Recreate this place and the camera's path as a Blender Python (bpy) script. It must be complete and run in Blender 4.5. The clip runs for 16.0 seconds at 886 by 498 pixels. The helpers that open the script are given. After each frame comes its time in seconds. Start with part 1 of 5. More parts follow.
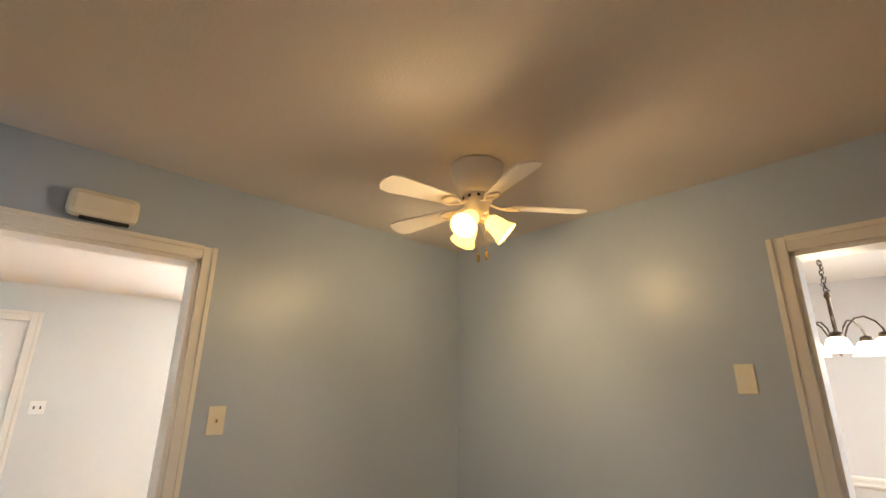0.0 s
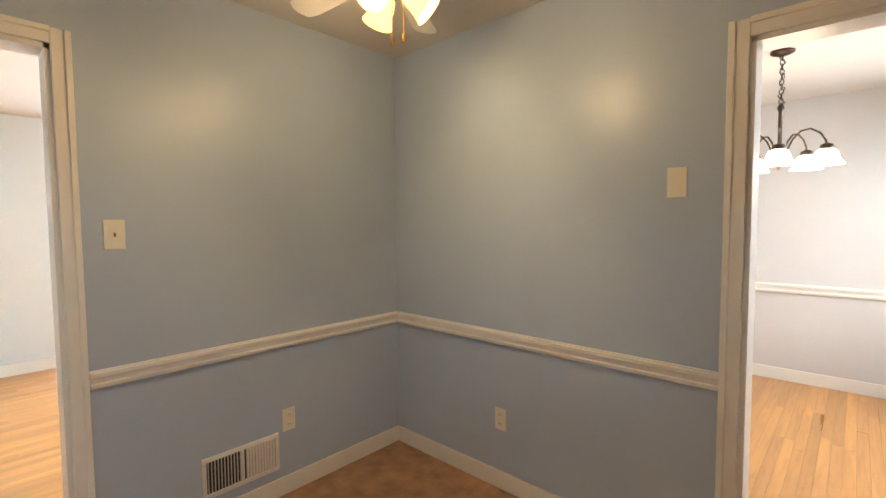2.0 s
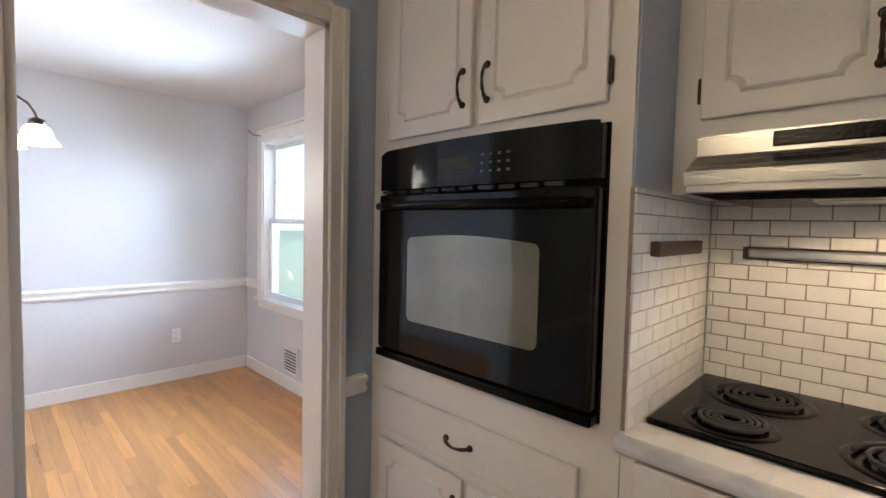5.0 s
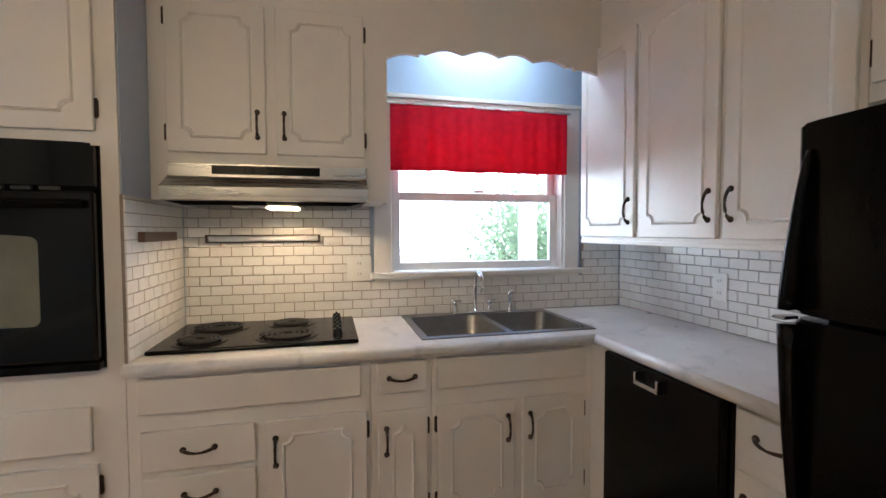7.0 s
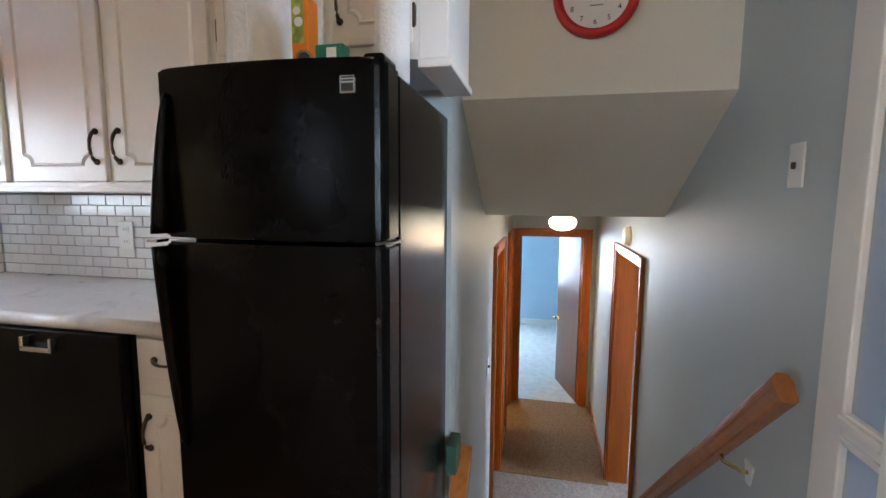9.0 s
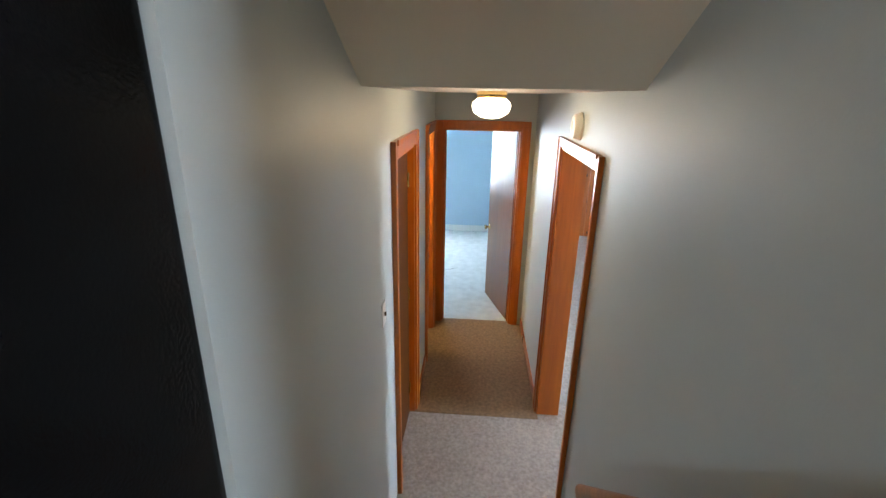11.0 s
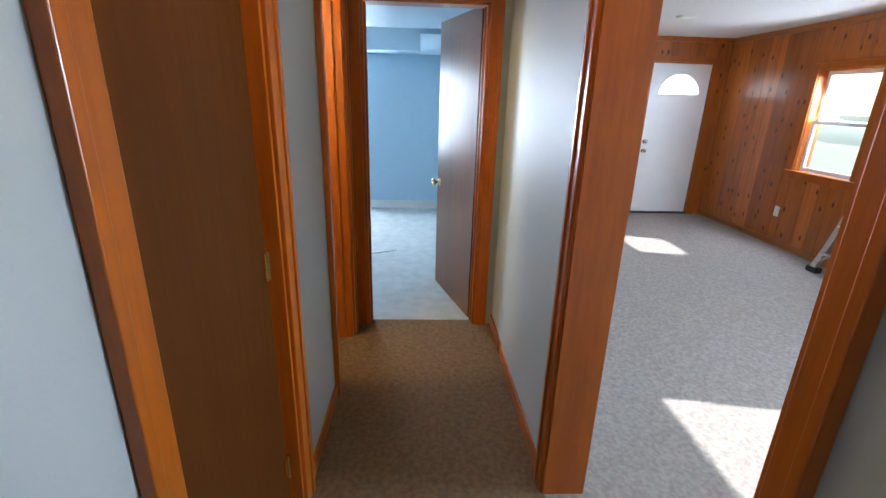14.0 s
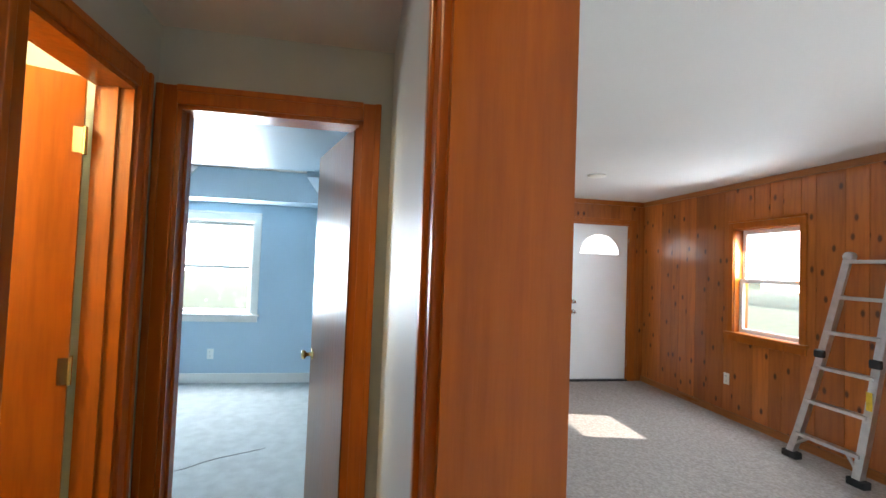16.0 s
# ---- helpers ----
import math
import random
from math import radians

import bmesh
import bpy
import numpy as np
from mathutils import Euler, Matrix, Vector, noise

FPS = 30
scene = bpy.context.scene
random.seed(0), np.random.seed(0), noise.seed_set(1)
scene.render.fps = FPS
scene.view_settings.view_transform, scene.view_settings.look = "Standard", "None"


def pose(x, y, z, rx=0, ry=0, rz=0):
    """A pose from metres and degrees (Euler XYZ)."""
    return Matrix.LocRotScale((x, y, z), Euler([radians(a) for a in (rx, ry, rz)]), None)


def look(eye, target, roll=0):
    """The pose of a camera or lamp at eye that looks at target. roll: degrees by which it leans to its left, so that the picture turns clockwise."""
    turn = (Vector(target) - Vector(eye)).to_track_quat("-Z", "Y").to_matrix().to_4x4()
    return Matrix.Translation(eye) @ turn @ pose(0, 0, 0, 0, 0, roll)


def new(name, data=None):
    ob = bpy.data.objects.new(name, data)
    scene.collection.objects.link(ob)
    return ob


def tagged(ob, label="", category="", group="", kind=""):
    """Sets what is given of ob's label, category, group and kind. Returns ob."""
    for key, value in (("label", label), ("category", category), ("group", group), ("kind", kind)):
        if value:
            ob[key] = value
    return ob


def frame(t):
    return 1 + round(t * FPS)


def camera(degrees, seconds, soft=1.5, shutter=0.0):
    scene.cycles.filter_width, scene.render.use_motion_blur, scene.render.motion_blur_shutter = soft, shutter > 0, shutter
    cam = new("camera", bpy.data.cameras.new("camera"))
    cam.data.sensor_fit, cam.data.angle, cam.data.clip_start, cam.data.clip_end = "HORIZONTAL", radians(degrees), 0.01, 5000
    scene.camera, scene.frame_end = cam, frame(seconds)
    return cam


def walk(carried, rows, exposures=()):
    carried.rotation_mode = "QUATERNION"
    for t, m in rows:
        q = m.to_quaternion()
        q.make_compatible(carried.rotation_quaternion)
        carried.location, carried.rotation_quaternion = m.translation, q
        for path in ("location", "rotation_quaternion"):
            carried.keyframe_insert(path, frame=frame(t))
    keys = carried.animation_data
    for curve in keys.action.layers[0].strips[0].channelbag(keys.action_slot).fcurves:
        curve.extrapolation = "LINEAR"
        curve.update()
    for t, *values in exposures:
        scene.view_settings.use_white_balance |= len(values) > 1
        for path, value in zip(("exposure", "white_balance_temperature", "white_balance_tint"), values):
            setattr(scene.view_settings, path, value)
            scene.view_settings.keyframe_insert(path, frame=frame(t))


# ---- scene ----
cam = camera(89.0, 16.0)
PATH = [
    (0, (-2.159, -2.147, 1.500), (-0.849, -0.752, 2.082), 0.5),
    (0.5, (-2.124, -2.158, 1.476), (-0.776, -0.758, 1.948), 0.2),
    (1, (-2.105, -2.133, 1.442), (-0.714, -0.712, 1.659), -0.1),
    (1.5, (-2.063, -2.122, 1.410), (-0.634, -0.722, 1.391), -0.3),
    (2, (-1.884, -2.131, 1.389), (-0.414, -0.779, 1.273), -0.4),
    (2.5, (-1.646, -2.093, 1.377), (-0.020, -0.933, 1.282), -0.0),
    (3, (-1.499, -1.985, 1.357), (0.428, -1.460, 1.257), 1.0),
    (3.5, (-1.331, -2.034, 1.340), (0.643, -2.336, 1.236), 1.4),
    (3.7, (-1.263, -2.016, 1.348), (0.648, -2.596, 1.243), 1.2),
    (5.8, (-1.400, -1.596, 1.394), (-0.464, -3.358, 1.255), 0.7),
    (6, (-1.421, -1.529, 1.413), (-0.682, -3.381, 1.262), 0.4),
    (6.5, (-1.505, -1.324, 1.401), (-1.395, -3.318, 1.299), -0.2),
    (7, (-1.563, -1.167, 1.345), (-2.051, -3.105, 1.264), -0.2),
    (7.5, (-1.559, -1.133, 1.337), (-2.570, -2.856, 1.236), -0.0),
    (8, (-1.532, -1.107, 1.323), (-2.986, -2.475, 1.209), 0.2),
    (8.5, (-1.524, -1.059, 1.304), (-3.313, -1.942, 1.153), 0.3),
    (9, (-1.579, -1.016, 1.268), (-3.523, -1.431, 1.048), 0.4),
    (9.5, (-1.739, -0.951, 1.237), (-3.699, -1.119, 0.877), 0.2),
    (10, (-1.967, -0.936, 1.196), (-3.884, -1.061, 0.642), 0.4),
    (12.3, (-3.333, -0.889, 0.965), (-5.209, -1.003, 0.281), 1.3),
    (12.5, (-3.439, -0.893, 0.897), (-5.317, -0.968, 0.213), 1.3),
    (13, (-3.672, -0.923, 0.700), (-5.553, -0.929, 0.022), 1.5),
    (13.5, (-3.897, -0.921, 0.534), (-5.783, -0.872, -0.130), 1.5),
    (14, (-4.097, -0.887, 0.339), (-5.990, -0.782, -0.297), 1.7),
    (14.5, (-4.303, -0.803, 0.239), (-6.206, -0.652, -0.356), 1.7),
    (15, (-4.525, -0.740, 0.124), (-6.468, -0.556, -0.310), 2.1),
    (15.5, (-4.748, -0.605, 0.203), (-6.732, -0.394, 0.069), 2.2),
    (16, (-4.954, -0.476, 0.245), (-6.921, -0.122, 0.317), 2.2),
]
walk(cam, [(t, look(eye, target, roll)) for t, eye, target, roll in PATH], [
    (0.0, 1.6, 7050, 10), (1.5, 1.68, 6850, 10), (2.5, 1.72, 6850, 10), (3.5, 1.65, 6450, 10), (5.8, 1.65, 5150, 10), (6.5, 1.55, 5500, 10), (7.5, 1.72, 5500, 10),
    (8.5, 1.7, 5550, 10), (9.5, 1.95, 5950, 10), (10.0, 2.0, 6200, 10), (12.5, 1.85, 6200, 10), (13.3, 1.8, 6000, 10), (14.0, 1.58, 5800, 10), (16.0, 1.55, 6400, 10)])

# ---- world, sun, lamps ----
world = bpy.data.worlds.new("world")
scene.world = world
world.use_nodes = True
sky = world.node_tree.nodes.new("ShaderNodeTexSky")
sky.sky_type, sky.sun_disc = "NISHITA", False
sky.sun_elevation, sky.sun_rotation = radians(36), radians(12)
world.node_tree.links.new(sky.outputs[0], world.node_tree.nodes["Background"].inputs[0])
world.node_tree.nodes["Background"].inputs[1].default_value = 0.15


def lamp(name, kind, at, power, color, size=0.03, aim=None, size_y=None):
    data = bpy.data.lights.new(name, kind)
    data.energy, data.color = power * (1.0 if kind == "SUN" else 0.33), color
    if kind == "AREA":
        data.size = size
        if size_y:
            data.shape, data.size_y = "RECTANGLE", size_y
    elif kind == "SUN":
        data.angle = radians(0.5)
    else:
        data.shadow_soft_size = size
    ob = new(name, data)
    ob.matrix_world = look(at, aim) if aim else pose(*at)
    return ob


lamp("sun", "SUN", (0, 30, 22), 5.0, (1.0, 0.95, 0.87), aim=(-5.6, 0, 0))
WARM, DAY, COOL = (1.0, 0.71, 0.38), (0.77, 0.89, 1.0), (0.80, 0.92, 1.0)
# daylight in the window openings
lamp("kitchen_window_light", "AREA", (-2.33, -3.40, 1.77), 1.8, DAY, 0.8, (-2.36, 0, 1.0), 0.28)
lamp("dining_window_light", "AREA", (2.11, -3.64, 1.74), 63, DAY, 0.85, (0.95, 0, 0.6), 0.56).data.spread = radians(122)
# living room: lamp in an added, unseen opening that brightens the room
lamp("living_window_light", "AREA", (0.9, 3.66, 1.5), 400, DAY, 1.8, (0.6, 0, 1.0), 1.3)
lamp("bedroom_window_light", "AREA", (-10.5, -2.1, 0.12), 130, (0.8, 0.91, 1.0), 0.85, (-6, -2.1, -0.4), 1.1)
lamp("family_window_light", "AREA", (-8.55, 3.32, 0.46), 50, DAY, 0.6, (-8.55, 0, -1.2), 0.45)
lamp("family_window_light", "AREA", (-5.25, 3.32, 0.46), 130, DAY, 0.65, (-5.65, 0, -1.2), 0.5)

# ---- materials ----


def mat(name, color, rough=0.6, metal=0.0, vary=0.08, scale=3.0, bump=0.05, bscale=60.0, stretch=(1, 1, 1), spec=0.5, fine=0.0, coat=0.0):
    m = bpy.data.materials.new(name)
    m.use_nodes = True
    nt = m.node_tree
    bsdf = nt.nodes["Principled BSDF"]
    bsdf.inputs["Roughness"].default_value, bsdf.inputs["Metallic"].default_value = rough, metal
    bsdf.inputs["Specular IOR Level"].default_value = spec
    bsdf.inputs["Coat Weight"].default_value = coat
    co = nt.nodes.new("ShaderNodeTexCoord")
    mp = nt.nodes.new("ShaderNodeMapping")
    mp.inputs["Scale"].default_value = stretch
    geo = nt.nodes.new("ShaderNodeNewGeometry")
    nt.links.new(geo.outputs["Position"], mp.inputs[0])
    n1 = nt.nodes.new("ShaderNodeTexNoise")
    n1.inputs["Scale"].default_value, n1.inputs["Detail"].default_value = scale, 6
    nt.links.new(mp.outputs[0], n1.inputs[0])
    ramp = nt.nodes.new("ShaderNodeValToRGB")
    ramp.color_ramp.elements[0].position, ramp.color_ramp.elements[1].position = 0.3, 0.7
    lo, hi = [max(0, c * (1 - vary)) for c in color], [min(1, c * (1 + vary)) for c in color]
    ramp.color_ramp.elements[0].color, ramp.color_ramp.elements[1].color = (*lo, 1), (*hi, 1)
    nt.links.new(n1.outputs[0], ramp.inputs[0])
    nt.links.new(ramp.outputs[0], bsdf.inputs["Base Color"])
    n2 = nt.nodes.new("ShaderNodeTexNoise")
    n2.inputs["Scale"].default_value, n2.inputs["Detail"].default_value = bscale, 4
    nt.links.new(mp.outputs[0], n2.inputs[0])
    if bump:
        b = nt.nodes.new("ShaderNodeBump")
        b.inputs["Strength"].default_value, b.inputs["Distance"].default_value = bump, 0.01
        nt.links.new(n2.outputs[0], b.inputs["Height"])
        nt.links.new(b.outputs[0], bsdf.inputs["Normal"])
    rr = nt.nodes.new("ShaderNodeMapRange")
    rr.inputs["To Min"].default_value, rr.inputs["To Max"].default_value = max(0.02, rough - 0.06), min(1, rough + 0.06)
    nt.links.new(n1.outputs[0], rr.inputs[0])
    nt.links.new(rr.outputs[0], bsdf.inputs["Roughness"])
    return m


def mix_into(m, fac_socket, color):
    """Lay a second colour over the base colour by a factor."""
    nt = m.node_tree
    bsdf = nt.nodes["Principled BSDF"]
    old = bsdf.inputs["Base Color"].links[0].from_socket
    mx = nt.nodes.new("ShaderNodeMix")
    mx.data_type = "RGBA"
    nt.links.new(fac_socket, mx.inputs[0])
    nt.links.new(old, mx.inputs[6])
    mx.inputs[7].default_value = (*color, 1)
    nt.links.new(mx.outputs[2], bsdf.inputs["Base Color"])


def ramp_of(m, socket, a, b, flip=False):
    nt = m.node_tree
    r = nt.nodes.new("ShaderNodeMapRange")
    r.inputs["From Min"].default_value, r.inputs["From Max"].default_value = a, b
    if flip:
        r.inputs["To Min"].default_value, r.inputs["To Max"].default_value = 1, 0
    nt.links.new(socket, r.inputs[0])
    return r.outputs[0]


def wood(name, color, dark, rough=0.35, along="z", ring=9.0, knots=False, rand=0.12, coat=0.0, grain=0.6):
    st = {"x": (0.08, 1, 1), "y": (1, 0.08, 1), "z": (1, 1, 0.08)}[along]
    m = mat(name, color, rough, vary=0.18, scale=ring, bump=0.12, bscale=55, stretch=st, coat=coat)
    nt = m.node_tree
    geo = nt.nodes["Geometry"]
    info = nt.nodes.new("ShaderNodeObjectInfo")
    # fibres differ from piece to piece
    add = nt.nodes.new("ShaderNodeVectorMath")
    add.operation = "ADD"
    mul = nt.nodes.new("ShaderNodeMath")
    mul.operation, mul.inputs[1].default_value = "MULTIPLY", 37.0
    nt.links.new(info.outputs["Random"], mul.inputs[0])
    nt.links.new(geo.outputs["Position"], add.inputs[0])
    nt.links.new(mul.outputs[0], add.inputs[1])
    mp = nt.nodes["Mapping"]
    nt.links.new(add.outputs[0], mp.inputs[0])
    nz = nt.nodes.new("ShaderNodeTexNoise")
    nz.inputs["Scale"].default_value, nz.inputs["Detail"].default_value = ring * 6, 8
    nt.links.new(mp.outputs[0], nz.inputs[0])
    s = nt.nodes.new("ShaderNodeMath")
    s.operation, s.inputs[1].default_value = "MULTIPLY", grain
    nt.links.new(ramp_of(m, nz.outputs[0], 0.45, 0.75), s.inputs[0])
    mix_into(m, s.outputs[0], dark)
    if knots:
        vp = nt.nodes.new("ShaderNodeMapping")
        vp.inputs["Scale"].default_value = (4.6, 2.6, 1)
        sp, cb, sm = nt.nodes.new("ShaderNodeSeparateXYZ"), nt.nodes.new("ShaderNodeCombineXYZ"), nt.nodes.new("ShaderNodeMath")
        nt.links.new(add.outputs[0], sp.inputs[0])
        nt.links.new(sp.outputs[0], sm.inputs[0])
        nt.links.new(sp.outputs[1], sm.inputs[1])
        nt.links.new(sm.outputs[0], cb.inputs[0])
        nt.links.new(sp.outputs[2], cb.inputs[1])
        nt.links.new(cb.outputs[0], vp.inputs[0])
        vo = nt.nodes.new("ShaderNodeTexVoronoi")
        vo.voronoi_dimensions = "2D"
        vo.inputs["Scale"].default_value = 1.15
        nt.links.new(vp.outputs[0], vo.inputs[0])
        mix_into(m, ramp_of(m, vo.outputs["Distance"], 0.05, 0.11, True), tuple(c * 0.35 for c in dark))
    hsv = nt.nodes.new("ShaderNodeHueSaturation")
    bsdf = nt.nodes["Principled BSDF"]
    nt.links.new(bsdf.inputs["Base Color"].links[0].from_socket, hsv.inputs["Color"])
    rv = nt.nodes.new("ShaderNodeMapRange")
    rv.inputs["To Min"].default_value, rv.inputs["To Max"].default_value = 1 - rand, 1 + rand
    nt.links.new(info.outputs["Random"], rv.inputs[0])
    nt.links.new(rv.outputs[0], hsv.inputs["Value"])
    nt.links.new(hsv.outputs[0], bsdf.inputs["Base Color"])
    return m


def glow(name, color, strength):
    m = bpy.data.materials.new(name)
    m.use_nodes = True
    b = m.node_tree.nodes["Principled BSDF"]
    b.inputs["Base Color"].default_value = (0.9, 0.88, 0.82, 1)
    b.inputs["Emission Color"].default_value, b.inputs["Emission Strength"].default_value = (*color, 1), strength * 0.4
    return m


def glass(name):
    m = bpy.data.materials.new(name)
    m.use_nodes = True
    nt = m.node_tree
    nt.nodes.clear()
    out = nt.nodes.new("ShaderNodeOutputMaterial")
    mx, tr, gl = (nt.nodes.new("ShaderNode" + k) for k in ("MixShader", "BsdfTransparent", "BsdfGlossy"))
    gl.inputs["Roughness"].default_value = 0.02
    mx.inputs[0].default_value = 0.05
    nt.links.new(tr.outputs[0], mx.inputs[1])
    nt.links.new(gl.outputs[0], mx.inputs[2])
    nt.links.new(mx.outputs[0], out.inputs[0])
    return m


BLUE = mat("blue_grey_paint", (0.42, 0.50, 0.62), 0.34, vary=0.03, scale=1.5, bump=0.05, bscale=140)
STAIR = mat("pale_stair_paint", (0.48, 0.53, 0.53), 0.5, vary=0.03, scale=1.5, bump=0.05, bscale=140)
CREAM = mat("cream_paint", (0.80, 0.77, 0.67), 0.6, vary=0.03, scale=1.5, bump=0.05, bscale=140)
LIVING = mat("pale_grey_paint", (0.62, 0.65, 0.65), 0.6, vary=0.03, scale=1.5, bump=0.04, bscale=120)
DINING = mat("lilac_grey_paint", (0.60, 0.585, 0.58), 0.6, vary=0.03, scale=1.5, bump=0.04, bscale=120)
SKYBLUE = mat("sky_blue_paint", (0.44, 0.57, 0.66), 0.5, vary=0.03, scale=1.5, bump=0.04, bscale=120)
CEIL = mat("ceiling_paint", (0.66, 0.62, 0.58), 0.75, vary=0.03, scale=1.2, bump=0.12, bscale=90)
TRIM = mat("white_trim_paint", (0.78, 0.75, 0.70), 0.32, vary=0.03, scale=4, bump=0.03, bscale=50)
CABINET = mat("cream_cabinet_paint", (0.80, 0.77, 0.72), 0.34, vary=0.03, scale=5, bump=0.05, bscale=40)
PLATE = mat("ivory_plastic", (0.78, 0.74, 0.64), 0.35, vary=0.02, bump=0)
WHITE = mat("white_plastic", (0.82, 0.82, 0.80), 0.35, vary=0.02, bump=0)
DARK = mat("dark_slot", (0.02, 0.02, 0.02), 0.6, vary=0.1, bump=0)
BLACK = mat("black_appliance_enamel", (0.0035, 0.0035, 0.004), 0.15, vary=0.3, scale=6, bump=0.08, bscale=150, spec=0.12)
BLACKGLASS = mat("black_oven_glass", (0.005, 0.005, 0.006), 0.08, vary=0.1, bump=0, spec=0.3)
# oven pane: pale base colour stands in for the bright room mirrored in it
OVENPANE = mat("oven_glass_painted_reflection", (0.17, 0.165, 0.11), 0.12, vary=0.25, scale=4, bump=0, spec=1.0, coat=0.6)
BRONZE = mat("dark_bronze", (0.07, 0.05, 0.035), 0.42, 0.8, vary=0.4, scale=40, bump=0.1, bscale=200)
STEEL = mat("brushed_steel", (0.45, 0.435, 0.41), 0.28, 1.0, vary=0.06, scale=30, bump=0.03, bscale=200, stretch=(0.05, 1, 1))
SINKSTEEL = mat("satin_sink_steel", (0.24, 0.24, 0.245), 0.34, 1.0, vary=0.1, scale=20, bump=0.02)
CHROME = mat("chrome", (0.8, 0.8, 0.8), 0.08, 1.0, vary=0.02, bump=0)
BRASS = mat("brass", (0.75, 0.55, 0.22), 0.2, 1.0, vary=0.1, bump=0)
ALU = mat("aluminium", (0.62, 0.63, 0.64), 0.36, 1.0, vary=0.1, scale=20, bump=0.03)
RUBBER = mat("black_rubber", (0.025, 0.025, 0.025), 0.8, vary=0.2, bump=0.1)
COUNTER = mat("marble_laminate", (0.74, 0.72, 0.70), 0.3, vary=0.06, scale=7, bump=0.0)
_n = COUNTER.node_tree.nodes.new("ShaderNodeTexNoise")
_n.inputs["Scale"].default_value, _n.inputs["Detail"].default_value, _n.inputs["Distortion"].default_value = 5, 9, 2.2
COUNTER.node_tree.links.new(COUNTER.node_tree.nodes["Mapping"].outputs[0], _n.inputs[0])
mix_into(COUNTER, ramp_of(COUNTER, _n.outputs[0], 0.54, 0.72), (0.56, 0.55, 0.54))
TILE = mat("white_ceramic", (0.80, 0.79, 0.77), 0.16, vary=0.03, scale=12, bump=0.02, bscale=20)
GROUT = mat("brown_grout", (0.30, 0.25, 0.21), 0.9, vary=0.15, scale=30, bump=0.1)
VINYL = mat("tan_floor_tile", (0.36, 0.20, 0.11), 0.45, vary=0.35, scale=9, bump=0.06, bscale=40)
OAK = wood("oak_strip", (0.53, 0.255, 0.075), (0.34, 0.135, 0.032), 0.3, "x", 7, rand=0.16, coat=0.2, grain=0.5)
STAINED = wood("amber_stained_wood", (0.42, 0.108, 0.005), (0.24, 0.05, 0.003), 0.3, "z", 8, rand=0.08, coat=0.05, grain=0.5)
STAINED_H = wood("amber_stained_rail", (0.40, 0.14, 0.03), (0.2, 0.06, 0.012), 0.3, "x", 8, rand=0.08, coat=0.3)
DOORWOOD = wood("brown_door_veneer", (0.18, 0.068, 0.017), (0.10, 0.036, 0.009), 0.32, "z", 5, rand=0.05, grain=0.45)
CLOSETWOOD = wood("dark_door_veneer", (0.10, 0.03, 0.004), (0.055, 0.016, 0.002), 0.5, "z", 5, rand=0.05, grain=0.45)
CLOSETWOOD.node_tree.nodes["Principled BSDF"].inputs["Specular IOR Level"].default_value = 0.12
PINE = wood("knotty_pine", (0.43, 0.125, 0.020), (0.24, 0.058, 0.009), 0.3, "z", 6, knots=True, rand=0.24, coat=0.2, grain=0.6)
CARPET = mat("grey_beige_carpet", (0.41, 0.365, 0.325), 0.95, vary=0.22, scale=48, bump=1.0, bscale=300, spec=0.1)
CARPETBROWN = mat("brown_carpet", (0.25, 0.16, 0.088), 0.95, vary=0.25, scale=40, bump=1.0, bscale=300, spec=0.1)
CARPETBLUE = mat("pale_carpet", (0.54, 0.55, 0.53), 0.95, vary=0.1, scale=10, bump=0.8, bscale=230, spec=0.1)
RED = mat("red_cotton", (0.62, 0.008, 0.03), 0.8, vary=0.15, scale=30, bump=0.2, bscale=300, spec=0.2)
CLOCKRED = mat("red_plastic", (0.5, 0.02, 0.02), 0.3, vary=0.05, bump=0)
PAPER = mat("white_paper", (0.85, 0.85, 0.84), 0.85, vary=0.03, bump=0.3, bscale=120)
WRAP = mat("bubble_wrap", (0.80, 0.81, 0.82), 0.22, vary=0.06, scale=30, bump=0.0, spec=0.6)
_v, _b = WRAP.node_tree.nodes.new("ShaderNodeTexVoronoi"), WRAP.node_tree.nodes.new("ShaderNodeBump")
_v.inputs["Scale"].default_value = 85
_b.inputs["Strength"].default_value, _b.inputs["Distance"].default_value, _b.invert = 0.45, 0.003, True
WRAP.node_tree.links.new(WRAP.node_tree.nodes["Mapping"].outputs[0], _v.inputs[0])
WRAP.node_tree.links.new(_v.outputs[0], _b.inputs["Height"])
WRAP.node_tree.links.new(_b.outputs[0], WRAP.node_tree.nodes["Principled BSDF"].inputs["Normal"])
ORANGE = mat("orange_card", (0.85, 0.25, 0.01), 0.5, vary=0.05, bump=0)
GREEN = mat("green_card", (0.02, 0.16, 0.09), 0.45, vary=0.3, scale=30, bump=0)
LEAFPRINT = mat("green_yellow_print", (0.35, 0.42, 0.08), 0.5, vary=0.6, scale=40, bump=0)
_t, _m = RED.node_tree.nodes.new("ShaderNodeBsdfTranslucent"), RED.node_tree.nodes.new("ShaderNodeMixShader")
_t.inputs[0].default_value, _m.inputs[0].default_value = (0.8, 0.01, 0.04, 1), 0.3
RED.node_tree.links.new(RED.node_tree.nodes["Principled BSDF"].outputs[0], _m.inputs[1])
RED.node_tree.links.new(_t.outputs[0], _m.inputs[2])
RED.node_tree.links.new(_m.outputs[0], RED.node_tree.nodes["Material Output"].inputs[0])
PANE = glass("window_glass")
BULB = glow("warm_bulb_glass", (1.0, 0.78, 0.42), 22)
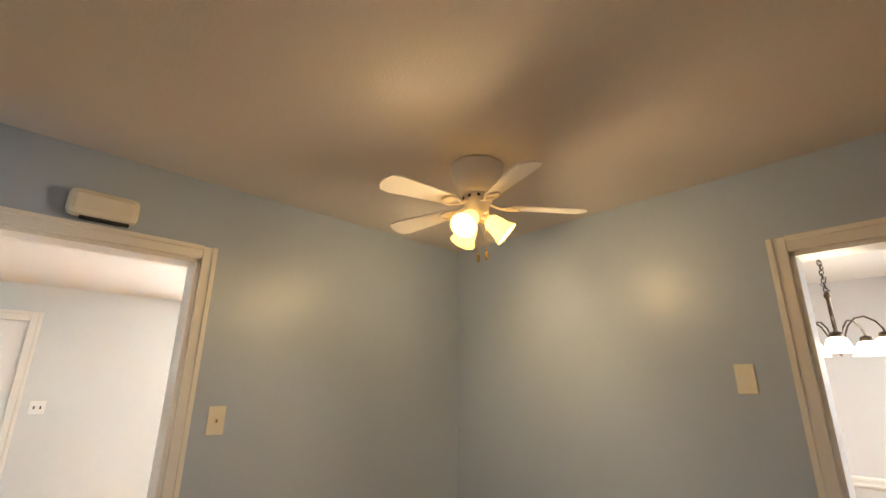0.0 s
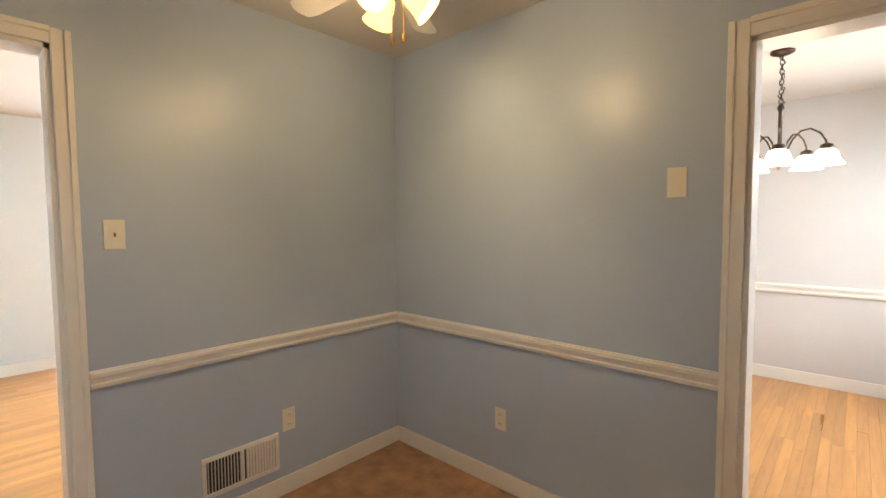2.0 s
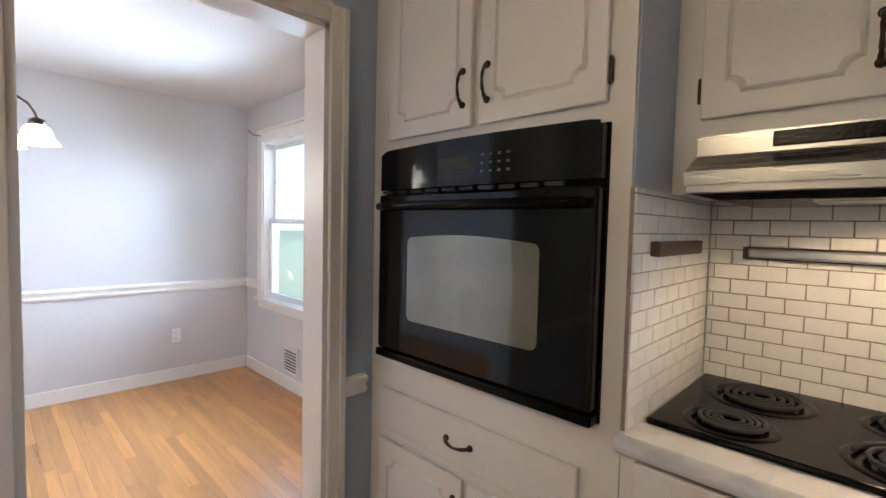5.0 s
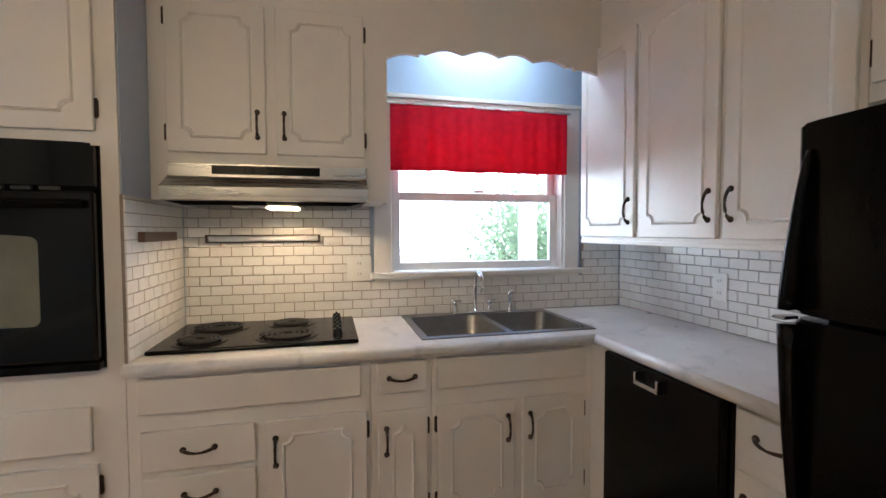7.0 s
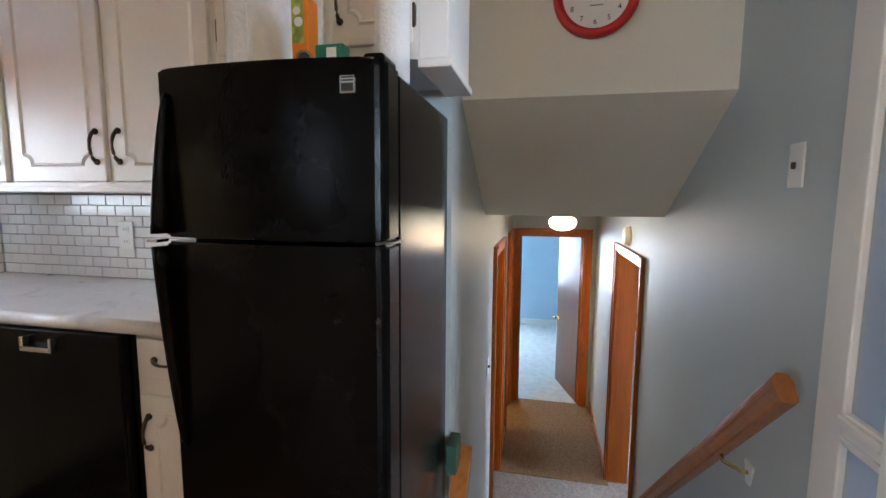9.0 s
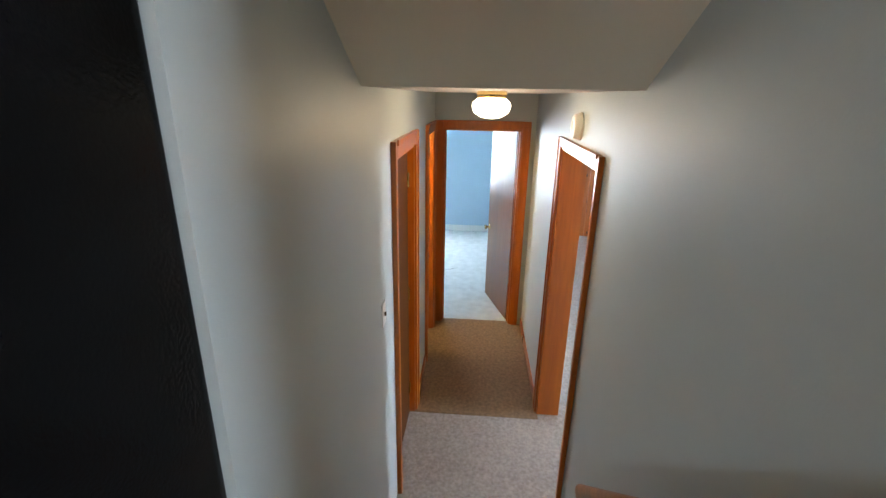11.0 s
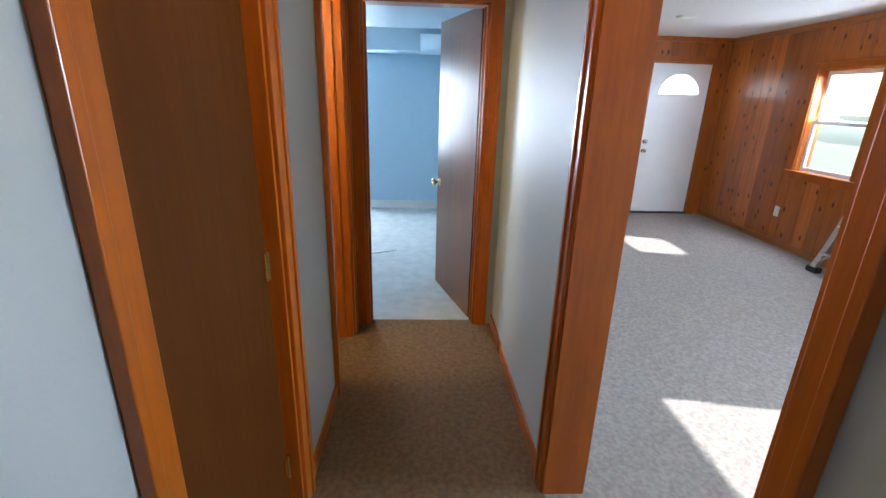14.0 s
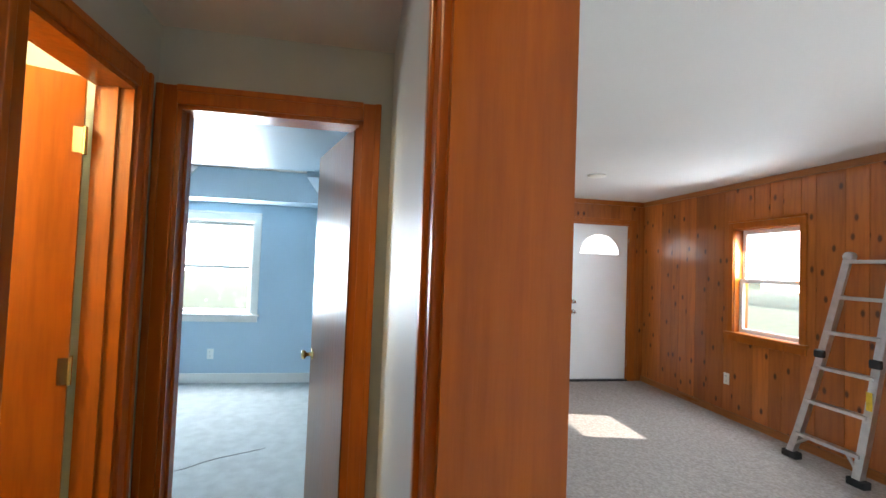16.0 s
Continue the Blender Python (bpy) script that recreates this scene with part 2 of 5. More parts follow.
AMBERGLASS = glow("amber_frosted_glass", (1.0, 0.52, 0.12), 3.0)
CHANDGLASS = glow("frosted_chandelier_glass", (1.0, 0.84, 0.62), 5)
COOLGLOW = glow("fluorescent_tube", (0.8, 0.93, 1.0), 12)
HOODGLOW = glow("hood_bulb", (1.0, 0.72, 0.38), 14)
BARK = mat("bark", (0.12, 0.09, 0.07), 0.9, vary=0.3, scale=10, bump=0.5)
LEAF = mat("leaf_green", (0.10, 0.15, 0.07), 0.6, vary=0.4, scale=4, bump=0)
_t, _m = LEAF.node_tree.nodes.new("ShaderNodeBsdfTranslucent"), LEAF.node_tree.nodes.new("ShaderNodeMixShader")
_t.inputs[0].default_value, _m.inputs[0].default_value = (0.5, 0.62, 0.42, 1), 0.5
LEAF.node_tree.links.new(LEAF.node_tree.nodes["Principled BSDF"].outputs[0], _m.inputs[1])
LEAF.node_tree.links.new(_t.outputs[0], _m.inputs[2])
LEAF.node_tree.links.new(_m.outputs[0], LEAF.node_tree.nodes["Material Output"].inputs[0])
GRASS = mat("lawn", (0.11, 0.13, 0.075), 0.9, vary=0.3, scale=3, bump=0.3)
BRICK = mat("red_brick", (0.3, 0.12, 0.08), 0.9, vary=0.25, scale=20, bump=0.2)
SIDING = mat("white_siding", (0.75, 0.75, 0.73), 0.6, vary=0.03, bump=0.05)

# ---- builders ----
PLACED = {}


def bx(bm, x0, x1, y0, y1, z0, z1, bev=0.0):
    made = bmesh.ops.create_cube(bm, size=1.0)["verts"]
    for v in made:
        v.co = Vector(((x0 + x1) / 2 + v.co.x * abs(x1 - x0), (y0 + y1) / 2 + v.co.y * abs(y1 - y0), (z0 + z1) / 2 + v.co.z * abs(z1 - z0)))
    if bev:
        bmesh.ops.bevel(bm, geom=list({e for v in made for e in v.link_edges}), offset=bev, segments=2, profile=0.5, affect="EDGES")
    return bm


def box(x0, x1, y0, y1, z0, z1, bev=0.0):
    return bx(bmesh.new(), x0, x1, y0, y1, z0, z1, bev)


def tube(bm, pts, r, n=8, radii=None):
    """A round bar through points."""
    pts = [Vector(p) for p in pts]
    rings = []
    for i, p in enumerate(pts):
        d = (pts[min(i + 1, len(pts) - 1)] - pts[max(i - 1, 0)]).normalized()
        side = d.cross(Vector((0, 0, 1)) if abs(d.z) < 0.9 else Vector((1, 0, 0))).normalized()
        up = side.cross(d)
        rr = radii[i] if radii else r
        rings.append([bm.verts.new(p + rr * (math.cos(a) * side + math.sin(a) * up)) for a in [2 * math.pi * k / n for k in range(n)]])
    for a, b in zip(rings, rings[1:]):
        for k in range(n):
            bm.faces.new((a[k], a[(k + 1) % n], b[(k + 1) % n], b[k]))
    bm.faces.new(rings[0][::-1])
    bm.faces.new(rings[-1])
    return bm


def lathe(bm, profile, at, axis=(0, 0, 1), n=24):
    """A turned shape: profile of (radius, height) along axis from at."""
    turn = Vector((0, 0, 1)).rotation_difference(Vector(axis).normalized())
    rings = [[bm.verts.new(Vector(at) + turn @ Vector((max(r, 1e-4) * math.cos(2 * math.pi * k / n), max(r, 1e-4) * math.sin(2 * math.pi * k / n), h))) for k in range(n)] for r, h in profile]
    for a, b in zip(rings, rings[1:]):
        for k in range(n):
            bm.faces.new((a[k], a[(k + 1) % n], b[(k + 1) % n], b[k]))
    return bm


def prism(bm, poly, lift):
    """A flat polygon of 3D points, given thickness along the vector lift."""
    low = [bm.verts.new(p) for p in poly]
    high = [bm.verts.new(Vector(p) + Vector(lift)) for p in poly]
    n = len(poly)
    bm.faces.new(low[::-1])
    bm.faces.new(high)
    for k in range(n):
        bm.faces.new((low[k], low[(k + 1) % n], high[(k + 1) % n], high[k]))
    return bm


def ring(bm, outer, inner, lift):
    n = len(outer)
    o0, i0 = [bm.verts.new(p) for p in outer], [bm.verts.new(p) for p in inner]
    mid = [bm.verts.new((Vector(a) + Vector(b)) / 2 + Vector(lift)) for a, b in zip(outer, inner)]
    for k in range(n):
        j = (k + 1) % n
        bm.faces.new((o0[k], o0[j], mid[j], mid[k]))
        bm.faces.new((mid[k], mid[j], i0[j], i0[k]))
    return bm


def link(name, bm, material, smooth=False):
    bmesh.ops.recalc_face_normals(bm, faces=bm.faces)
    me = bpy.data.meshes.new(name)
    if smooth:
        for f in bm.faces:
            f.smooth = True
    bm.to_mesh(me)
    bm.free()
    me.materials.append(material)
    return new(name, me)


def thing(name, label, category, at=(0, 0, 0), group="", turn=0):
    ob = new(name)
    ob.empty_display_size = 0.05
    ob.matrix_basis = PLACED[ob] = pose(*at, 0, 0, turn)
    return tagged(ob, label, category, group)


def part(name, bm, material, parent, label="", smooth=False):
    """One mesh under a thing or under a part; bm in world coordinates."""
    bm.transform(PLACED[parent].inverted())
    ob = link(name, bm, material, smooth)
    ob.parent = parent
    PLACED[ob] = PLACED[parent]
    return tagged(ob, label)


def solid(name, bm, material, label, category, smooth=False, group=""):
    return tagged(link(name, bm, material, smooth), label, category, group)


def fixed(name, bm, material, label, smooth=False, category=""):
    return tagged(link(name, bm, material, smooth), label, category or name.split("_")[0], kind="structure")


def P(face, plane, u, out, z):
    """A point on a front: S looks to +y, W looks to +x, N looks to -y, E looks to -x."""
    return {"S": (u, plane + out, z), "N": (u, plane - out, z), "W": (plane + out, u, z), "E": (plane - out, u, z)}[face]


def fb(bm, face, plane, u0, u1, o0, o1, z0, z1, bev=0.0):
    a, b = P(face, plane, u0, o0, z0), P(face, plane, u1, o1, z1)
    return bx(bm, *(c for k in range(3) for c in sorted((a[k], b[k]))), bev)


def holed(face, plane, thick, a0, a1, z0, z1, holes):
    """A wall with openings: thickness behind its front; holes as (a0, a1, z0, z1)."""
    bm = bmesh.new()
    cuts = sorted({a0, a1, *(h[0] for h in holes), *(h[1] for h in holes)})
    for p, q in zip(cuts, cuts[1:]):
        spans = sorted((h[2], h[3]) for h in holes if h[0] <= p and q <= h[1])
        z = z0
        for s, e in spans:
            if s > z:
                fb(bm, face, plane, p, q, -thick, 0, z, s)
            z = e
        if z < z1:
            fb(bm, face, plane, p, q, -thick, 0, z, z1)
    bmesh.ops.remove_doubles(bm, verts=bm.verts, dist=1e-5)
    return bm

# ---- structure: upper floor ----
CE, LZ, LC = 2.40, -1.175, 1.18
DOORY, LIVX = (-2.603, -1.840), (-3.0, -1.62)
fixed("floor_kitchen", box(-3.10, 0.06, -3.37, 0.06, -0.2, 0), VINYL, "tan mottled vinyl kitchen floor")
fixed("subfloor_living", box(-4.2, 3.02, 0.06, 3.62, -0.2, -0.018), VINYL, "subfloor below the oak strips", category="floor")
fixed("subfloor_dining", box(0.06, 3.02, -3.54, 0.06, -0.2, -0.018), VINYL, "subfloor below the oak strips", category="floor")
fixed("wall_east", holed("E", 0.0, 0.06, -3.37, 0.06, 0, CE, [(*DOORY, -1, 2.015)]), BLUE, "blue-grey painted kitchen wall with a doorway")
fixed("wall_dining_west", holed("W", 0.12, 0.06, -3.54, 0.06, 0, CE, [(*DOORY, -1, 2.015)]), DINING, "pale grey dining room wall with a doorway")
fixed("wall_north", holed("N", 0.0, 0.06, -3.1, 0.0, 0, CE, [(*LIVX, -1, 2.03)]), BLUE, "blue-grey painted kitchen wall with a doorway")
fixed("wall_living_south", holed("S", 0.12, 0.06, -4.2, 3.02, 0, CE, [(*LIVX, -1, 2.03)]), LIVING, "pale grey living room wall with a doorway")
fixed("wall_stub", box(-2.62, -2.415, -0.37, -0.25, 0, CE), BLUE, "short blue-grey wall at the head of the stairs")
fixed("wall_closure", box(-3.1, -3.05, -0.25, 0.0, 0, CE), LIVING, "plain wall behind the stair wall")
fixed("wall_dining_east", box(2.96, 3.08, -3.54, 0.12, 0, CE), DINING, "pale grey dining room wall")
DW = (1.63, 2.60, 0.70, 2.06)
fixed("wall_dining_south", holed("S", -3.54, 0.14, 0.06, 3.08, 0, CE, [DW]), DINING, "pale grey dining room wall with a window")
fixed("wall_dining_north", box(0.12, 2.96, 0.0, 0.06, 0, CE), DINING, "pale grey dining room wall")
# LW is an added opening out of view, there only for daylight
LD, LW = (-2.93, -2.07, 0, 2.05), (0.0, 1.8, 0.85, 2.1)
fixed("wall_living_north", holed("N", 3.60, 0.14, -4.2, 3.02, 0, CE, [LD, LW]), LIVING, "pale grey living room wall with the entry door")
fixed("wall_living_east", box(3.02, 3.14, 0.12, 3.6, 0, CE), LIVING, "pale grey living room wall")
fixed("wall_living_west", box(-4.32, -4.2, 0.12, 3.6, 0, CE), LIVING, "pale grey living room wall")
KW = (-2.785, -1.857, 1.14, 1.90)
fixed("wall_south", holed("S", -3.37, 0.15, -3.45, 0.06, 0, CE, [KW]), BLUE, "blue-grey kitchen wall with a window over the sink")
fixed("wall_west", box(-3.26, -3.14, -3.37, -1.44, 0, CE), BLUE, "blue-grey kitchen wall behind the fridge")
fixed("wall_clock", box(-3.45, -3.33, -1.44, -0.25, 1.645, CE), CREAM, "cream wall above the stairs")
fixed("ceiling_kitchen", box(-3.45, 0.06, -3.45, 0.06, CE, CE + 0.1), CEIL, "matt off-white kitchen ceiling")
fixed("ceiling_living", box(-4.32, 3.14, 0.06, 3.74, CE, CE + 0.1), CEIL, "matt white living room ceiling")
fixed("ceiling_dining", box(0.06, 3.14, -3.68, 0.06, CE, CE + 0.1), CEIL, "matt white dining room ceiling")
# stairwell and lower hall
CLO, BATH, FAM, BED = (-5.452, -4.75), (-6.77, -6.205), (-5.51, -4.585), (-1.24, -0.495)
fixed("wall_stair_south", holed("S", -1.32, 0.12, -7.07, -3.14, LZ, CE, [(*CLO, -9, 0.86), (*BATH, -9, 0.86)]), STAIR, "pale painted stairwell wall with two doorways")
fixed("wall_stair_north", holed("N", -0.37, 0.12, -7.07, -2.62, LZ, CE, [(*FAM, -9, 0.86)]), STAIR, "pale painted stairwell wall with a wide opening")
fixed("wall_family_south", holed("S", -0.212, 0.036, -10.4, -4.3, LZ, LC, [(*FAM, -9, 0.86)]), STAIR, "painted family room wall")
fixed("wall_hall_end", holed("W", -6.945, 0.06, -1.32, -0.37, LZ, LC, [(*BED, -9, 0.86)]), STAIR, "pale hall end wall with the bedroom doorway")
fixed("wall_bedroom_east", holed("E", -7.065, 0.06, -4.2, -0.25, LZ, LC, [(*BED, -9, 0.86)]), SKYBLUE, "sky blue bedroom wall with a doorway")
bm = bmesh.new()
prism(bm, [(-3.33, -1.44, 1.645), (-3.45, -1.44, 1.70), (-4.16, -1.44, 1.30), (-4.16, -1.44, LC)], (0, 1.19, 0))
fixed("ceiling_stair_slope", bm, CREAM, "sloped cream ceiling over the stairs")
fixed("ceiling_hall", box(-7.07, -4.16, -1.44, -0.25, LC, LC + 0.1), CEIL, "off-white lower hall ceiling")
fixed("floor_lower", box(-10.6, -4.36, -0.42, 3.3, LZ - 0.15, LZ), CARPET, "grey-beige cut pile carpet")
fixed("floor_hall", box(-7.0, -5.43, -1.4, -0.37, LZ - 0.15, LZ + 0.004), CARPETBROWN, "brown cut pile hall carpet")
fixed("floor_stair_foot", box(-5.43, -4.36, -1.4, -0.42, LZ - 0.15, LZ), CARPET, "grey-beige cut pile carpet at the foot of the stairs")
fixed("floor_bedroom", box(-10.6, -7.0, -4.2, -0.42, LZ - 0.15, LZ), CARPETBLUE, "pale grey bedroom carpet")
fixed("floor_wetroom", box(-7.0, -4.36, -3.4, -1.4, LZ - 0.15, LZ - 0.004), VINYL, "tan vinyl floor behind the hall doors")
fixed("wall_bath", box(-7.06, -4.3, -3.4, -3.3, LZ, LC), TRIM, "plain wall behind the hall doors")
fixed("wall_bath_division", box(-5.9, -5.8, -3.3, -1.44, LZ, LC), TRIM, "plain dividing wall")
fixed("wall_bath_east", box(-4.4, -4.3, -3.3, -1.44, LZ, LC), TRIM, "plain end wall")
fixed("ceiling_bath", box(-7.06, -4.3, -3.4, -1.44, LC, LC + 0.1), CEIL, "plain white ceiling")
steps = thing("stairs", "carpeted flight of six steps down to the hall", "stairs", (-3.1, -0.85, LZ))
steps["kind"] = "structure"
for k in range(1, 6):
    part("step", box(-3.10 - 0.252 * k, -3.10 - 0.252 * (k - 1) + (0.02 if k > 1 else 0), -1.32, -0.37, LZ - 0.1, -0.196 * k, 0.012), CARPET, steps)
fixed("stair_head", box(-3.12, -3.09, -1.32, -0.37, LZ - 0.1, 0.0), CARPET, "carpeted top riser", category="stairs")
# family room
FW, FW2 = (-8.90, -8.20, -0.31, 0.72), (-5.62, -4.72, -0.31, 1.0)
WD = (2.16, 3.03, LZ, 0.875)
fixed("wall_family_north", holed("N", 3.24, 0.14, -10.5, -4.3, LZ, LC, [FW, FW2]), STAINED, "backing of the pine panelled wall")
fixed("wall_family_west", holed("W", -10.41, 0.12, -0.42, 3.24, LZ, LC, [WD]), STAINED, "backing of the pine panelled wall")
fixed("wall_family_east", box(-4.42, -4.32, -0.18, 3.24, LZ, LC), LIVING, "plain family room wall")
fixed("ceiling_family", box(-10.5, -4.3, -0.25, 3.4, LC, LC + 0.1), CEIL, "off-white family room ceiling")
# bedroom
BW = (-2.52, -1.70, -0.40, 0.66)
fixed("wall_bedroom_west", holed("W", -10.44, 0.14, -4.2, -0.25, LZ, LC, [BW]), SKYBLUE, "sky blue bedroom wall with a window")
fixed("wall_bedroom_south", box(-10.5, -7.0, -4.3, -4.2, LZ, LC), SKYBLUE, "sky blue bedroom wall")
fixed("wall_bedroom_north", box(-10.44, -7.07, -0.30, -0.25, LZ, LC), SKYBLUE, "sky blue bedroom wall")
fixed("ceiling_bedroom", box(-10.6, -7.06, -4.3, -0.25, LC, LC + 0.1), CEIL, "white bedroom ceiling")
bm = bmesh.new()
bx(bm, -10.44, -10.0, -4.2, -0.30, 0.86, LC)
bx(bm, -8.4, -7.065, -4.2, -0.30, 0.90, LC)
bx(bm, -10.0, -8.4, -0.9, -0.30, 0.86, LC)
fixed("bedroom_soffit", bm, SKYBLUE, "sky blue boxed soffit round the bedroom ceiling", category="soffit")


def casing(name, face, plane, a0, a1, z0, z1, material, label, w=0.085, t=0.02, depth=0.12, jamb=True, stop=True):
    """Trim round an opening, with a stepped profile, and the jambs in it."""
    top = thing(name, label, "door casing", P(face, plane, (a0 + a1) / 2, 0.0, z0))
    top["kind"] = "structure"
    for s, e in ((a0, -1), (a1, 1)):
        b = bmesh.new()
        fb(b, face, plane, s, s + e * w, 0.001, t, z0, z1 + w, 0.004)
        fb(b, face, plane, s + e * w * 0.68, s + e * (w + 0.002), 0.001, t + 0.008, z0, z1 + w, 0.003)
        part("side_casing", b, material, top)
        if jamb:
            part("jamb", fb(bmesh.new(), face, plane, s - e * 0.018, s + e * 0.003, -depth - 0.002, 0.006, z0, z1), material, top)
            if stop:
                part("stop", fb(bmesh.new(), face, plane, s - e * 0.030, s - e * 0.018, -depth * 0.62, -depth * 0.35, z0, z1 - 0.018), material, top)
    b = bmesh.new()
    fb(b, face, plane, a0, a1, 0.001, t, z1, z1 + w, 0.004)
    fb(b, face, plane, a0, a1, 0.001, t + 0.008, z1 + w * 0.68, z1 + w + 0.002, 0.003)
    part("head_casing", b, material, top)
    if jamb:
        part("head_jamb", fb(bmesh.new(), face, plane, a0, a1, -depth - 0.002, 0.006, z1 - 0.018, z1 + 0.003), material, top)
    return top


casing("doorway_dining", "E", 0.0, *DOORY, 0, 2.015, TRIM, "cream painted casing of the dining room doorway", w=0.062, stop=False)
casing("doorway_living", "N", 0.0, *LIVX, 0, 2.03, TRIM, "cream painted casing of the living room doorway", w=0.056, stop=False)
casing("doorway_closet", "S", -1.32, *CLO, LZ, 0.86, STAINED, "amber stained closet door casing")
casing("doorway_bath", "S", -1.32, *BATH, LZ, 0.86, STAINED, "amber stained bathroom door casing", w=0.075)
casing("doorway_family", "N", -0.37, *FAM, LZ, 0.86, STAINED, "amber stained casing of the family room opening", depth=0.158, w=0.058, stop=False)
casing("doorway_bedroom", "W", -6.945, *BED, LZ, 0.86, STAINED, "amber stained bedroom door casing", w=0.075)
casing("entry_casing", "N", 3.60, LD[0], LD[1], 0, LD[3], TRIM, "white entry door casing", jamb=False)


def moulding(name, face, plane, runs, z0, z1, t, material, label):
    top = None
    for a0, a1 in runs:
        b = bmesh.new()
        fb(b, face, plane, a0, a1, 0.001, t, z0, z1, 0.004)
        if "rail" in name:
            h = z1 - z0
            fb(b, face, plane, a0, a1, 0.001, t * 1.7, z0 + h * 0.62, z0 + h * 0.92, 0.004)
            fb(b, face, plane, a0, a1, 0.001, t * 1.3, z0 + h * 0.12, z0 + h * 0.3, 0.003)
        top = fixed(name, b, material, label, category="chair rail" if "rail" in name else "baseboard")
    return top


for nm, z0, z1, t in (("chair_rail", 0.765, 0.835, 0.018), ("baseboard", 0.0, 0.095, 0.014)):
    lab = "cream painted chair rail with a stepped profile" if nm == "chair_rail" else "cream painted baseboard"
    moulding(nm, "E", 0.0, [(-1.778, -0.02), (-2.76, -2.667)], z0, z1, t, TRIM, lab)
    moulding(nm, "N", 0.0, [(-1.56, -0.002)], z0, z1, t, TRIM, lab)
    moulding(nm, "N", -0.37, [(-2.627, -2.503)], z0, z1, t, TRIM, lab)
    moulding(nm, "E", 2.96, [(-3.52, 0.0)], z0, z1 + 0.01, t, TRIM, lab.replace("cream", "white"))
    moulding(nm, "S", -3.54, [(0.12, 1.54), (2.69, 2.94)] if nm == "chair_rail" else [(0.12, 2.94)], z0, z1 + 0.01, t, TRIM, lab.replace("cream", "white"))
moulding("baseboard", "N", 3.60, [(-1.98, 3.0), (-4.2, -3.02)], 0, 0.11, 0.014, TRIM, "white painted baseboard")
moulding("baseboard", "S", -1.32, [(-6.13, -5.54)], LZ, LZ + 0.08, 0.014, STAINED, "amber stained baseboard")
moulding("baseboard", "N", -0.37, [(-6.945, -5.59)], LZ, LZ + 0.08, 0.014, STAINED, "amber stained baseboard")
moulding("baseboard", "W", -10.44, [(-4.2, -0.3)], LZ, LZ + 0.11, 0.014, TRIM, "white bedroom baseboard")
fixed("flat_trim", box(-2.72, -2.627, -0.388, -0.371, 0, CE, 0.004), TRIM, "white flat board at the stair head", category="trim")
stub = thing("doorway_stub", "white painted casing on the wall end beside the stairs", "door casing", (-2.45, -0.37, 0))
stub["kind"] = "structure"
b = bmesh.new()
fb(b, "N", -0.37, -2.50, -2.415, 0.001, 0.02, 0, 2.115, 0.004)
fb(b, "N", -0.37, -2.502, -2.475, 0.001, 0.028, 0, 2.115, 0.003)
part("side_casing", b, TRIM, stub)
part("jamb", box(-2.4145, -2.397, -0.376, -0.248, 0, 2.115), TRIM, stub)


def window(name, face, plane, hole, label, trim, wall_t, casing_w=0.085, apron=0.09):
    a0, a1, z0, z1 = hole
    w = thing(name, label, "window", P(face, plane, (a0 + a1) / 2, 0, z0))
    w["kind"] = "structure"
    for s, e in ((a0, -1), (a1, 1)):
        b = fb(bmesh.new(), face, plane, s, s + e * casing_w, 0.001, 0.02, z0, z1 + casing_w, 0.004)
        part("side_casing", b, trim, w)
        part("reveal", fb(bmesh.new(), face, plane, s - e * 0.012, s + e * 0.002, -wall_t, 0.004, z0, z1), trim, w)
    b = fb(bmesh.new(), face, plane, a0, a1, 0.001, 0.02, z1, z1 + casing_w, 0.004)
    fb(b, face, plane, a0 - casing_w, a1 + casing_w, 0.001, 0.032, z1 + casing_w, z1 + casing_w + 0.022, 0.004)
    part("head_casing", b, trim, w)
    part("head_reveal", fb(bmesh.new(), face, plane, a0, a1, -wall_t, 0.004, z1 - 0.012, z1 + 0.002), trim, w)
    b = fb(bmesh.new(), face, plane, a0 - casing_w - 0.02, a1 + casing_w + 0.02, -0.06, 0.045, z0 - 0.025, z0 + 0.002, 0.006)
    fb(b, face, plane, a0 - casing_w, a1 + casing_w, 0.001, 0.018, z0 - apron, z0 - 0.026, 0.004)
    part("sill", b, trim, w)
    mid = (z0 + z1) / 2
    for nm, lo, hi, out in (("lower_sash", z0 + 0.004, mid + 0.02, -0.05), ("upper_sash", mid - 0.02, z1 - 0.012, -0.085)):
        b, r = bmesh.new(), 0.04
        for q in ((a0 + 0.012, a0 + 0.012 + r, lo, hi), (a1 - 0.012 - r, a1 - 0.012, lo, hi), (a0 + 0.012 + r, a1 - 0.012 - r, lo, lo + r), (a0 + 0.012 + r, a1 - 0.012 - r, hi - r, hi)):
            fb(b, face, plane, q[0], q[1], out - 0.03, out, q[2], q[3], 0.003)
        sash = part(nm, b, WHITE, w, "white vinyl sash")
        g = part("pane", fb(bmesh.new(), face, plane, a0 + 0.05, a1 - 0.05, out - 0.017, out - 0.013, lo + 0.038, hi - 0.038), PANE, sash, "clear glass")
        g.visible_shadow = False
    part("latch", fb(bmesh.new(), face, plane, (a0 + a1) / 2 - 0.03, (a0 + a1) / 2 + 0.03, -0.05, -0.03, mid + 0.02, mid + 0.035, 0.004), WHITE, w)
    return w


